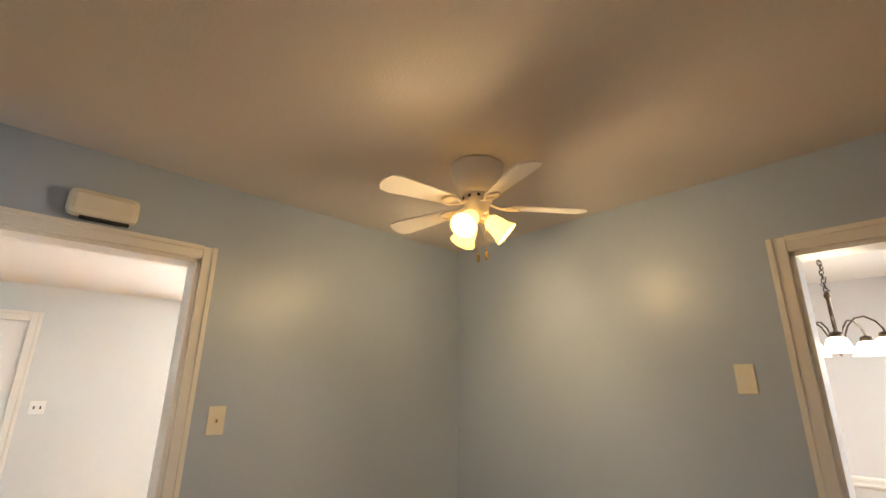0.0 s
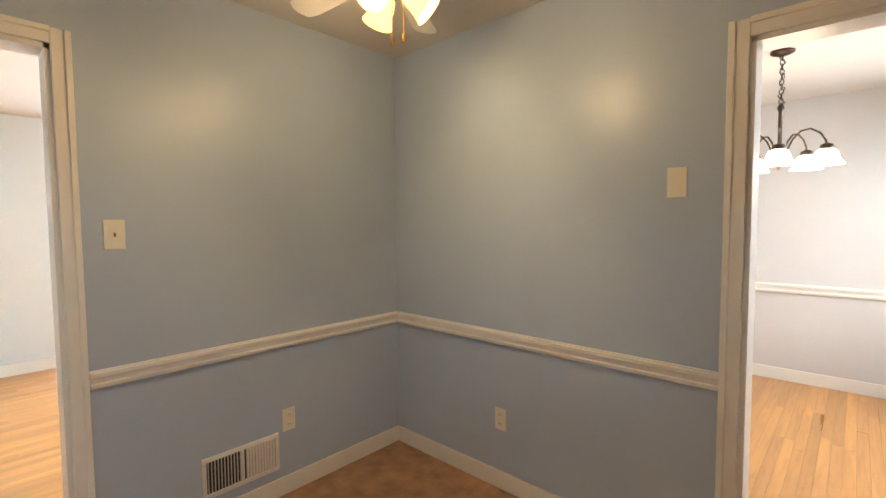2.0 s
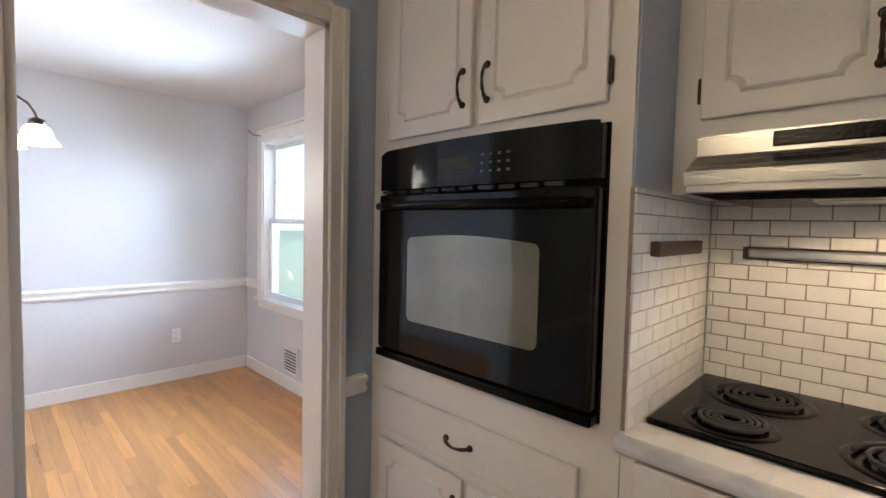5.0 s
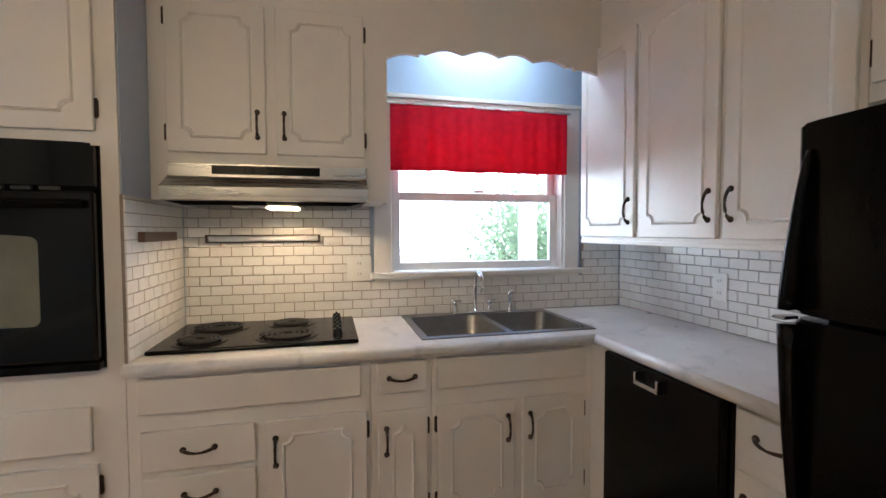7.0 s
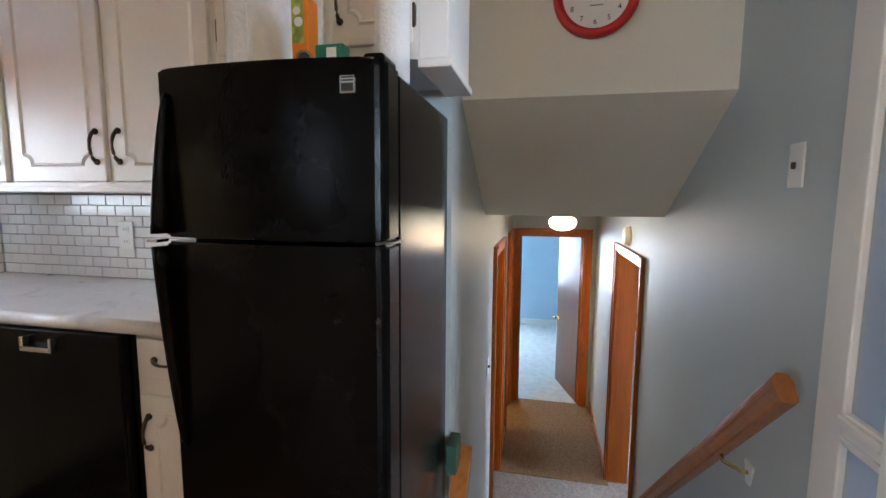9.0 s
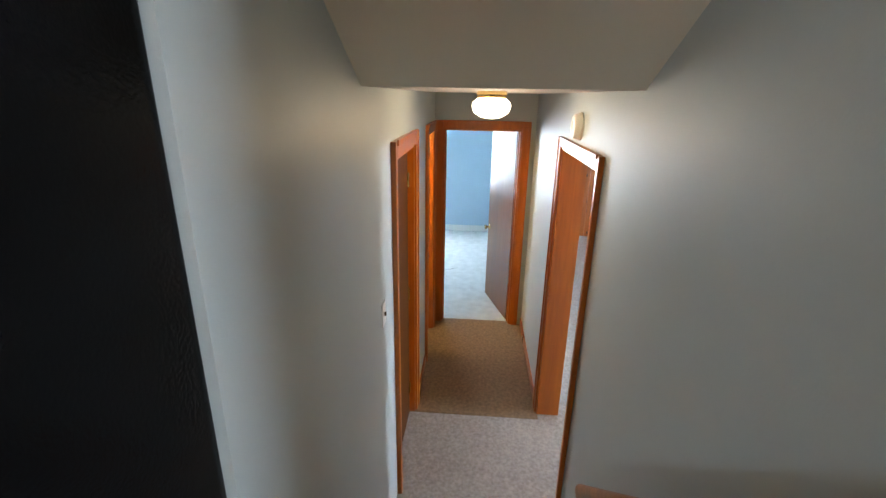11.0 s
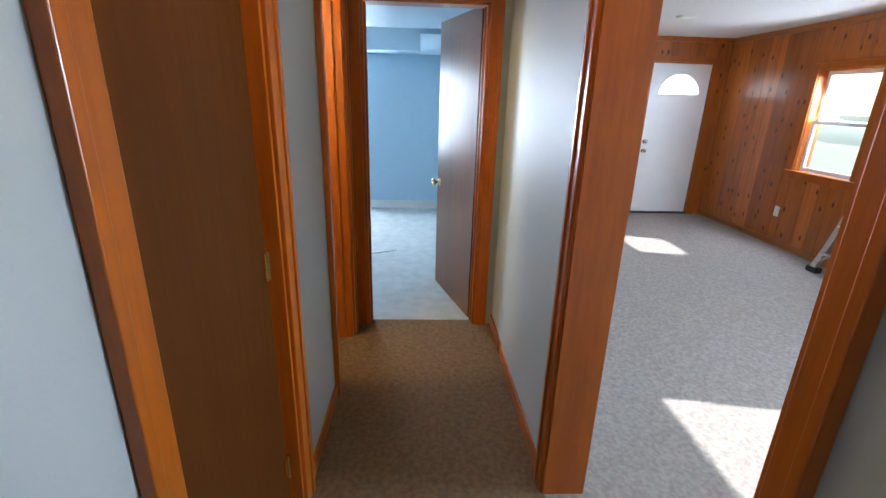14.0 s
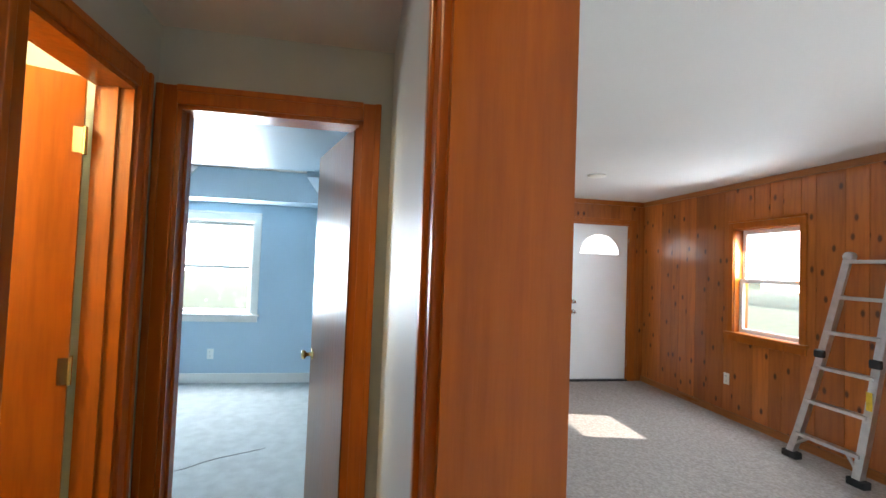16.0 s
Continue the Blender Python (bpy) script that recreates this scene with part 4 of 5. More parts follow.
fd, bd = fridge_door(1.175, 1.555, "freezer_door"), fridge_door(0.10, 1.165, "fridge_door")
for d, z0, z1 in ((fd, 1.185, 1.50), (bd, 0.66, 1.155)):
    # a blade-shaped grip, thick at the door split and thinning away from it
    b, up_ = bmesh.new(), d is fd
    rings = []
    for k in range(15):
        s = k / 14
        z = z0 + (z1 - z0) * s
        q = 1 - s if up_ else s
        out, wide = 0.006 + 0.034 * q ** 0.6, 0.010 + 0.016 * q
        y = F0 + 0.006 + 0.03 * (1 - q) ** 1.5
        x = -2.474
        rings.append([b.verts.new(p) for p in ((x - 0.02, y, z), (x + out * 0.8, y, z), (x + out, y + wide * 0.4, z), (x + out * 0.9, y + wide, z), (x - 0.02, y + wide, z))])
    for p, q in zip(rings, rings[1:]):
        for k in range(5):
            b.faces.new((p[k], p[(k + 1) % 5], q[(k + 1) % 5], q[k]))
    b.faces.new(rings[0][::-1])
    b.faces.new(rings[-1])
    part("handle", b, BLACK, d, "moulded black grip", True)
part("middle_hinge", box(-2.58, -2.50, F1 - 0.03, F1 + 0.004, 1.166, 1.174, 0.003), STEEL, fr, "metal hinge")
part("hinge_cap", box(-2.475, -2.438, F0 - 0.002, F0 + 0.026, 1.165, 1.172, 0.002), CHROME, fr, "metal trim")
badge = part("badge", box(-2.4680, -2.4625, F1 - 0.088, F1 - 0.056, 1.482, 1.516), STEEL, fd, "small silver badge")
part("badge_mark", box(-2.4625, -2.4615, F1 - 0.085, F1 - 0.059, 1.485, 1.501), DARK, badge)
for z in (1.505, 1.511):
    part("badge_line", box(-2.4625, -2.4615, F1 - 0.085, F1 - 0.059, z, z + 0.003), DARK, badge)
part("top_hinge_cover", box(-2.58, -2.49, F1 - 0.05, F1 - 0.004, 1.546, 1.568, 0.008), BLACK, fr)

# things on the fridge
roll = thing("bubble_wrap_roll", "fat roll of clear bubble wrap standing on the fridge", "packing roll", (-2.80, -1.79, 1.546))
part("roll", lathe(bmesh.new(), [(0.02, 0), (0.105, 0), (0.108, 0.02), (0.106, 0.15), (0.108, 0.29), (0.104, 0.30), (0.03, 0.30)], (-2.78, -1.79, 1.5465), n=32), WRAP, roll, smooth=True)
part("core", lathe(bmesh.new(), [(0.028, 0.0), (0.028, 0.302), (0.024, 0.302), (0.024, 0.0)], (-2.78, -1.79, 1.5465), n=18), mat("core_card", (0.42, 0.32, 0.2), 0.8), roll, "cardboard core", True)
part("loose_end", box(-2.676, -2.6725, -1.82, -1.775, 1.5475, 1.844, 0.001), WRAP, roll, "loose wrap end")
carton = thing("juice_carton", "orange and green printed carton on the fridge", "carton", (-2.62, -1.565, 1.546))
part("carton_body", box(-2.64, -2.59, -1.600, -1.557, 1.5465, 1.735, 0.002), ORANGE, carton, "orange card")
part("printed_front", box(-2.5898, -2.5890, -1.599, -1.568, 1.63, 1.734), LEAFPRINT, carton, "green and white print")
for y, z, rr in ((-1.585, 1.703, 0.009), (-1.581, 1.678, 0.011)):
    part("printed_spot", lathe(bmesh.new(), [(0.0, 0.0008), (rr, 0.0008), (rr, 0.0)], (-2.589, y, z), (1, 0, 0), 12), PAPER, carton, "white print")
towel = thing("paper_towel_roll", "white paper towel roll standing on the fridge", "paper towel", (-2.70, -1.40, 1.546))
part("paper", lathe(bmesh.new(), [(0.018, 0), (0.043, 0), (0.044, 0.27), (0.018, 0.27), (0.018, 0.0)], (-2.70, -1.388, 1.5465), n=28), PAPER, towel, smooth=True)
bx1 = thing("small_box", "small dark green packet lying on the fridge", "packet", (-2.56, -1.47, 1.546))
part("packet", bx(bmesh.new(), -2.56, -2.52, -1.505, -1.44, 1.5555, 1.60, 0.003), GREEN, bx1)
part("white_label", box(-2.5198, -2.519, -1.478, -1.455, 1.563, 1.592), PAPER, bx1, "white printed label")
cup = thing("glass_jar", "small clear jar on the fridge", "jar", (-2.57, -1.40, 1.546))
part("jar", lathe(bmesh.new(), [(0, 0.002), (0.025, 0.002), (0.028, 0.05), (0.024, 0.05), (0.022, 0.006)], (-2.54, -1.405, 1.5555), n=18), PANE, cup, smooth=True)
plug = thing("cork_tube", "short cardboard tube lying on the fridge", "tube", (-2.57, -1.53, 1.546))
plug_tube = part("tube", tube(bmesh.new(), [(-2.58, -1.555, 1.5735), (-2.52, -1.53, 1.5735)], 0.018, 14), mat("cardboard", (0.30, 0.2, 0.12), 0.8), plug, smooth=True)
part("bore", tube(bmesh.new(), [(-2.521, -1.5305, 1.5735), (-2.5185, -1.5294, 1.5735)], 0.012, 14), DARK, plug_tube, "dark open end")

# clock
ck = thing("wall_clock", "round wall clock with a red rim and white dial", "clock", (-3.33, -0.845, 1.965))
CX, CZ = -0.846, 1.983
part("rim", lathe(bmesh.new(), [(0.108, 0.0), (0.145, 0.0), (0.147, 0.02), (0.135, 0.034), (0.118, 0.028), (0.112, 0.012)], (-3.329, CX, CZ), (1, 0, 0), 48), CLOCKRED, ck, "glossy red plastic rim", True)
dial = part("dial", lathe(bmesh.new(), [(0.0, 0.013), (0.118, 0.013), (0.118, 0.002)], (-3.329, CX, CZ), (1, 0, 0), 40), WHITE, ck, "white clock dial")


def text(body, size, m, material, name, parent):
    cu = bpy.data.curves.new(name, "FONT")
    cu.body, cu.size, cu.align_x, cu.align_y, cu.extrude = body, size, "CENTER", "CENTER", 0.0004
    ob = bpy.data.objects.new(name, cu)
    me = bpy.data.meshes.new_from_object(ob)
    bpy.data.objects.remove(ob)
    me.transform(PLACED[parent].inverted() @ m)
    me.materials.append(material)
    o = new(name, me)
    o.parent = parent
    PLACED[o] = PLACED[parent]
    return o


for h in range(1, 13):
    a = radians(30 * h)
    text(str(h), 0.026, Matrix(((0, 0, 1, -3.3155), (1, 0, 0, CX + 0.092 * math.sin(a)), (0, 1, 0, CZ + 0.092 * math.cos(a)), (0, 0, 0, 1))), DARK, "numeral", dial)
part("maker_mark", box(-3.3158, -3.3152, CX - 0.02, CX + 0.025, CZ - 0.038, CZ - 0.034), mat("grey_ink", (0.25, 0.25, 0.25), 0.6, bump=0), dial)
for nm, ang, L, w in (("hour_hand", 8, 0.055, 0.006), ("minute_hand", 72, 0.085, 0.004)):
    d = Vector((0, math.sin(radians(ang)), math.cos(radians(ang))))
    s = d.cross(Vector((1, 0, 0)))
    c = Vector((-3.313, CX, CZ))
    part(nm, prism(bmesh.new(), [c - d * 0.015 + s * w / 2, c - d * 0.015 - s * w / 2, c + d * L - s * w / 4, c + d * L + s * w / 4], (0.0015, 0, 0)), DARK, ck)

# ceiling fan
FX, FYC = -0.86, -0.97
fan = thing("ceiling_fan", "white flush ceiling fan with five blades and three lit lamps", "ceiling fan", (FX, FYC, CE))
part("motor_housing", lathe(bmesh.new(), [(0, 0), (0.110, 0), (0.113, -0.012), (0.108, -0.03), (0.098, -0.08), (0.078, -0.12), (0.062, -0.135), (0, -0.135)], (FX, FYC, CE - 0.001), n=36), TRIM, fan, smooth=True)
hub = part("switch_housing", lathe(bmesh.new(), [(0.05, 0.004), (0.062, -0.004), (0.062, -0.03), (0.05, -0.045), (0.048, -0.075), (0.04, -0.09), (0.02, -0.097), (0, -0.098)], (FX, FYC, CE - 0.136), n=24), TRIM, fan, smooth=True)
for k in range(10):
    a = radians(36 * k + 12)
    d = Vector((math.cos(a), math.sin(a), 0))
    part("vent_hole", lathe(bmesh.new(), [(0, 0.003), (0.006, 0.003), (0.008, 0.0), (0.008, -0.004)], Vector((FX, FYC, CE - 0.153)) + d * 0.061, d, 10), DARK, hub)
for k in range(5):
    a = radians(72 * k + 30)
    turn = Matrix.Translation((FX, FYC, CE - 0.185)) @ Matrix.Rotation(a, 4, "Z") @ Matrix.Rotation(radians(2), 4, "Y") @ Matrix.Rotation(radians(12), 4, "X")
    b = bmesh.new()
    prof = [(0.142, -0.034), (0.13, -0.022), (0.126, 0.0), (0.13, 0.022), (0.142, 0.034), (0.40, 0.053), (0.437, 0.047), (0.452, 0.02), (0.455, 0.0), (0.452, -0.02), (0.437, -0.047), (0.40, -0.053)]
    prism(b, [Vector((x, y, 0)) for x, y in prof], (0, 0, 0.006))
    b.transform(turn)
    blade = part("blade", b, TRIM, fan, "white fan blade")
    b = bmesh.new()
    for e in (-1, 1):
        tube(b, [(0.055, e * 0.006, 0.012), (0.095, e * 0.008, -0.003), (0.13, e * 0.027, -0.004), (0.165, e * 0.024, -0.004), (0.182, 0, -0.004)], 0.0045, 6)
    b.transform(turn)
    part("bracket", b, TRIM, blade, "white looped blade bracket")
for k in range(3):
    a = radians(120 * k + 195)
    d = Vector((math.cos(a) * 0.75, math.sin(a) * 0.75, -0.66)).normalized()
    o = Vector((FX, FYC, CE - 0.20)) + d * 0.035
    part("lamp_arm", tube(bmesh.new(), [o - d * 0.02, o + d * 0.035], 0.019, 12), TRIM, fan, smooth=True)
    shade = part("lamp_shade", lathe(bmesh.new(), [(0.022, 0.025), (0.034, 0.038), (0.04, 0.07), (0.045, 0.10), (0.056, 0.125), (0.053, 0.125), (0.042, 0.10), (0.036, 0.07), (0.02, 0.035)], o, d, 24), AMBERGLASS, fan, "amber frosted glass shade", True)
    part("bulb", lathe(bmesh.new(), [(0.012, 0.04), (0.022, 0.065), (0.03, 0.09), (0.03, 0.105), (0.02, 0.122), (0, 0.128)], o, d, 16), BULB, shade, "lit frosted bulb", True)
    lamp("fan_bulb_light", "SPOT", tuple(o + d * 0.145), 12, WARM, 0.16, tuple(o + d * 2 + Vector((0, 0, 0.25)))).data.spot_size = radians(172)
for dx, L in ((0.03, 0.15), (-0.02, 0.17)):
    b = tube(bmesh.new(), [(FX + dx, FYC - 0.02, CE - 0.225), (FX + dx, FYC - 0.02, CE - 0.225 - L)], 0.0015, 5)
    lathe(b, [(0, 0), (0.006, -0.005), (0.007, -0.03), (0, -0.04)], (FX + dx, FYC - 0.02, CE - 0.225 - L), n=8)
    part("pull_chain", b, BRASS, fan)


def plate(name, face, plane, u, z, kind, material=PLATE, w=0.07, h=0.115):
    t = thing(name, {"outlet": "duplex outlet with a cover plate on the wall", "switch": "toggle light switch on the wall", "blank": "blank cover plate on the wall", "double": "double outlet and switch plate", "twin": "white plate with two dark toggle switches"}[kind], {"blank": "cover plate"}.get(kind, {"double": "outlet", "twin": "switch"}.get(kind, kind)), P(face, plane, u, 0, z))
    p = part("cover_plate", fb(bmesh.new(), face, plane, u - w / 2, u + w / 2, 0.0005, 0.006, z - h / 2, z + h / 2, 0.002), material, t)
    if kind == "switch":
        part("toggle", fb(bmesh.new(), face, plane, u - 0.004, u + 0.004, 0.006, 0.016, z - 0.009, z + 0.009, 0.002), BRONZE if material is WHITE else BRASS, t)
    if kind == "twin":
        for du in (-0.023, 0.023):
            part("toggle", fb(bmesh.new(), face, plane, u + du - 0.006, u + du + 0.006, 0.006, 0.016, z - 0.014, z + 0.014, 0.002), BRONZE, t, "dark toggle")
    if kind in ("outlet", "double"):
        for dz in (-0.025, 0.025):
            s = part("socket", fb(bmesh.new(), face, plane, u - 0.016, u + 0.016, 0.006, 0.008, z + dz - 0.015, z + dz + 0.015, 0.001), material, t)
            b = bmesh.new()
            for du in (-0.007, 0.005):
                fb(b, face, plane, u + du, u + du + 0.002, 0.008, 0.0086, z + dz - 0.005, z + dz + 0.006)
            part("slots", b, DARK, s)
    return t


plate("light_switch", "N", 0, -1.458, 1.352, "switch")
plate("cover_plate", "E", 0, -1.617, 1.537, "blank")
plate("wall_outlet", "N", 0, -0.755, 0.385, "outlet")
plate("wall_outlet", "E", 0, -0.80, 0.37, "outlet")
plate("light_switch", "N", -0.37, -2.92, 1.36, "switch", WHITE)
plate("light_switch", "S", -1.32, -4.405, 0.19, "switch", WHITE)
plate("light_switch", "N", 3.60, -1.86, 1.28, "twin", WHITE, 0.115)
plate("wall_outlet", "E", 2.96, -2.94, 0.385, "outlet", WHITE)
plate("wall_outlet", "W", -10.44, -2.1, -0.85, "outlet", WHITE)
plate("wall_outlet", "S", -3.352, -1.70, 1.165, "double", WHITE, 0.115)
plate("wall_outlet", "W", -3.122, -2.68, 1.11, "outlet", WHITE)

chime = thing("door_chime", "cream door chime box above the doorway", "door chime", (-2.0, -0.03, 2.17))
part("cover", box(-2.115, -1.885, -0.065, -0.001, 2.105, 2.215, 0.026), PLATE, chime, smooth=False)
part("grille", box(-2.07, -1.91, -0.05, -0.02, 2.100, 2.107), DARK, chime)
vent = thing("wall_vent", "white wall register with upright louvres", "vent", (-1.0, 0, 0.24))
b = bmesh.new()
for q in ((-1.18, -0.815, 0.315, 0.335), (-1.18, -0.815, 0.145, 0.165), (-1.18, -1.16, 0.165, 0.315), (-0.835, -0.815, 0.165, 0.315), (-1.005, -0.99, 0.165, 0.315)):
    fb(b, "N", 0, q[0], q[1], 0.001, 0.012, q[2], q[3], 0.002)
part("frame", b, TRIM, vent)
part("backing", fb(bmesh.new(), "N", 0, -1.16, -0.835, 0.0008, 0.002, 0.165, 0.315), DARK, vent)
for k in range(22):
    u = -1.153 + 0.0145 * k
    if not -1.007 < u < -0.985:
        b = fb(bmesh.new(), "N", 0, u, u + (0.003 if u < -1 else 0.011), 0.002, 0.009, 0.165, 0.315)
        part("louvre", b, TRIM, vent)

# backsplash extras
rack = thing("wall_rail", "narrow metal bar with dark edges on the tiles", "wall rail", (-1.28, -3.34, 1.3))
part("backing", box(-1.517, -1.043, -3.352, -3.338, 1.294, 1.330, 0.002), BRONZE, rack, "dark backing strip")
part("bar", box(-1.512, -1.048, -3.338, -3.318, 1.299, 1.325, 0.006), ALU, rack, "pale metal bar")
for x in (-1.517, -1.043):
    part("end_cap", box(x - 0.004, x + 0.004, -3.352, -3.315, 1.294, 1.330, 0.002), BRONZE, rack)
knife = thing("magnetic_knife_rail", "short dark knife rail on the side tiles", "wall rail", (-0.94, -2.98, 1.325))
part("bar", box(-0.966, -0.944, -3.20, -2.87, 1.31, 1.345, 0.003), mat("dark_walnut", (0.09, 0.045, 0.025), 0.5, vary=0.3), knife)

# red curtain
b = bmesh.new()
rows = []
for j in range(13):
    z = 1.957 - 0.322 * j / 12
    row = []
    for k in range(121):
        u = -1.85 - 0.93 * k / 120
        wave = 0.007 * math.sin(44 * u) + 0.004 * math.sin(97 * u + 1.3) + 0.004 * noise.noise((u * 9, z * 4, 0))
        row.append(b.verts.new((u, -3.326 + wave * (0.4 + j / 12), z - (0.008 * noise.noise((u * 6, 3, 1)) if j == 12 else 0))))
    rows.append(row)
for a, c in zip(rows, rows[1:]):
    for k in range(120):
        b.faces.new((a[k], a[k + 1], c[k + 1], c[k]))
cur = thing("window_valance_curtain", "short gathered red cotton curtain on a rod", "curtain", (-2.36, -3.33, 1.94))
c = part("cloth", b, RED, cur, smooth=True)
c.modifiers.new("thick", "SOLIDIFY").thickness = 0.002
part("rod", tube(bmesh.new(), [(-1.83, -3.327, 1.955), (-2.80, -3.327, 1.955)], 0.006, 8), WHITE, cur, smooth=True)

# ---- dining and living room things ----
HX, HY = 1.53, -1.765
ch = thing("chandelier", "bronze chandelier with five lit frosted glass bell shades", "chandelier", (HX, HY, CE))
part("canopy", lathe(bmesh.new(), [(0, 0), (0.062, 0), (0.06, -0.012), (0.03, -0.025), (0, -0.028)], (HX, HY, CE - 0.001), n=24), BRONZE, ch, smooth=True)
for k in range(11):
    b, z, a = bmesh.new(), CE - 0.035 - 0.029 * k, radians(90 * (k % 2) + 20)
    pts = [(HX + 0.011 * math.cos(a) * math.cos(s), HY + 0.011 * math.sin(a) * math.cos(s), z + 0.02 * math.sin(s)) for s in [2 * math.pi * q / 10 for q in range(11)]]
    part("chain_link", tube(b, pts, 0.0028, 6), BRONZE, ch)
b = bmesh.new()
tube(b, [(HX + 0.018 * math.sin(2.1 * k) + 0.008, HY + 0.018 * math.cos(1.7 * k), CE - 0.03 - 0.021 * k) for k in range(15)], 0.003, 6)
part("cord", b, BRONZE, ch)
part("stem", lathe(bmesh.new(), [(0, 0.01), (0.016, 0.0), (0.019, -0.02), (0.011, -0.035), (0.011, -0.27), (0.028, -0.29), (0.034, -0.32), (0.018, -0.35), (0.008, -0.38), (0, -0.39)], (HX, HY, 2.08), n=20), BRONZE, ch, smooth=True)
for k in range(5):
    a = radians(72 * k + 41)
    d = Vector((math.cos(a), math.sin(a), 0))
    b = bmesh.new()
    tube(b, [Vector((HX, HY, 1.76)) + d * r + Vector((0, 0, h)) for r, h in ((0.02, 0), (0.04, 0.05), (0.065, 0.11), (0.105, 0.152), (0.15, 0.158), (0.197, 0.125), (0.222, 0.08), (0.227, 0.055))], 0.0055, 8)
    arm = part("arm", b, BRONZE, ch, smooth=True)
    e = Vector((HX, HY, 1.815)) + d * 0.227
    part("socket_cup", lathe(bmesh.new(), [(0.008, 0.01), (0.03, 0.0), (0.033, -0.02), (0.026, -0.03)], e, n=16), BRONZE, arm, smooth=True)
    part("shade", lathe(bmesh.new(), [(0.024, -0.022), (0.045, -0.033), (0.056, -0.055), (0.062, -0.08), (0.084, -0.112), (0.081, -0.112), (0.058, -0.08), (0.04, -0.037)], e, n=24), CHANDGLASS, arm, "lit frosted glass bell shade", True)
lamp("chandelier_bulb_light", "POINT", (HX, HY, 1.66), 17, (1.0, 0.80, 0.58), 0.2)

entry = thing("door_1", "white entry door with small panes, closed", "door", (-2.5, 3.65, 0))
entry["kind"] = "structure"
b = box(LD[0], LD[1], 3.62, 3.66, 0.005, LD[3], 0.003)
slab = part("slab", b, WHITE, entry)
for k in range(3):
    part("glass_light", box(-2.78 + 0.2 * k, -2.62 + 0.2 * k, 3.612, 3.6195, 1.55, 1.8), glow("bright_glass", (0.95, 0.98, 1), 1.6), slab, "bright daylight pane")
for z in (1.03, 1.13):
    part("knob", lathe(bmesh.new(), [(0.028, 0), (0.028, 0.006), (0.012, 0.01), (0.012, 0.035), (0.027, 0.045), (0.024, 0.065), (0, 0.07)], (-2.14, 3.62, z), (0, -1, 0), 16), BRONZE, slab, "dark bronze knob", True)
vent2 = thing("wall_vent", "white slotted wall register in the dining room", "vent", (2.05, -3.54, 0.24))
part("frame", box(1.95, 2.19, -3.5395, -3.53, 0.14, 0.36, 0.003), TRIM, vent2)
for k in range(7):
    part("louvre", box(1.975, 2.165, -3.53, -3.524, 0.165 + 0.025 * k, 0.172 + 0.025 * k), DARK, vent2)
for x in (1.60, 2.62):
    hook = thing("curtain_hook", "bent wire curtain rod hook on the window casing", "hook", (x, -3.51, 2.12))
    part("wire", tube(bmesh.new(), [(x, -3.52, 2.12), (x, -3.46, 2.12), (x, -3.42, 2.14), (x, -3.415, 2.16)], 0.004, 6), BRONZE, hook)

# ---- stair and hall things ----
rail = thing("handrail", "varnished wooden handrail on the stairwell wall", "handrail", (-3.2, -0.45, 0.3))
r0, r1 = Vector((-2.715, -0.452, 0.838)), Vector((-3.95, -0.452, -0.33))
d = (r1 - r0).normalized()
nrm = Vector((0, 1, 0)).cross(d).normalized()
if nrm.z < 0:
    nrm = -nrm
sec = [(-0.02, -0.03), (0.02, -0.03), (0.022, -0.008), (0.020, 0.0), (0.024, 0.014), (0.019, 0.034), (0.008, 0.042), (-0.008, 0.042), (-0.019, 0.034), (-0.024, 0.014), (-0.020, 0.0), (-0.022, -0.008)]
b = prism(bmesh.new(), [r0 + Vector((0, 1, 0)) * u + nrm * v for u, v in sec], r1 - r0)
bmesh.ops.bevel(b, geom=[e for e in b.edges if (e.verts[0].co - e.verts[1].co).length > 0.5], offset=0.004, segments=1, affect="EDGES")
part("rail", b, STAINED_H, rail)
p = r0.lerp(r1, 0.27) - nrm * 0.03
b = tube(bmesh.new(), [p, p - nrm * 0.02, Vector((p.x, -0.40, p.z - 0.045)), Vector((p.x, -0.376, p.z - 0.05))], 0.006, 8)
bracket = part("bracket", b, BRASS, rail, "small brass bracket", True)
part("wall_plate", prism(bmesh.new(), [(p.x - 0.028, -0.371, p.z - 0.02), (p.x + 0.028, -0.371, p.z - 0.02), (p.x + 0.012, -0.371, p.z - 0.085), (p.x - 0.012, -0.371, p.z - 0.085)], (0, -0.006, 0)), WHITE, bracket, "white painted wall plate")
rail2 = thing("handrail", "second wooden handrail beside the fridge", "handrail", (-3.3, -1.24, 0.3))
part("rail", prism(bmesh.new(), [(-3.18, -1.30, 0.34), (-3.18, -1.24, 0.34), (-3.18, -1.24, 0.28), (-3.18, -1.30, 0.28)], (0.40, 0.0, -0.36)), STAINED_H, rail2)
part("end_block", box(-3.16, -3.06, -1.318, -1.28, 0.29, 0.40, 0.003), mat("dark_green_paint", (0.03, 0.07, 0.045), 0.6), rail2, "green painted block")

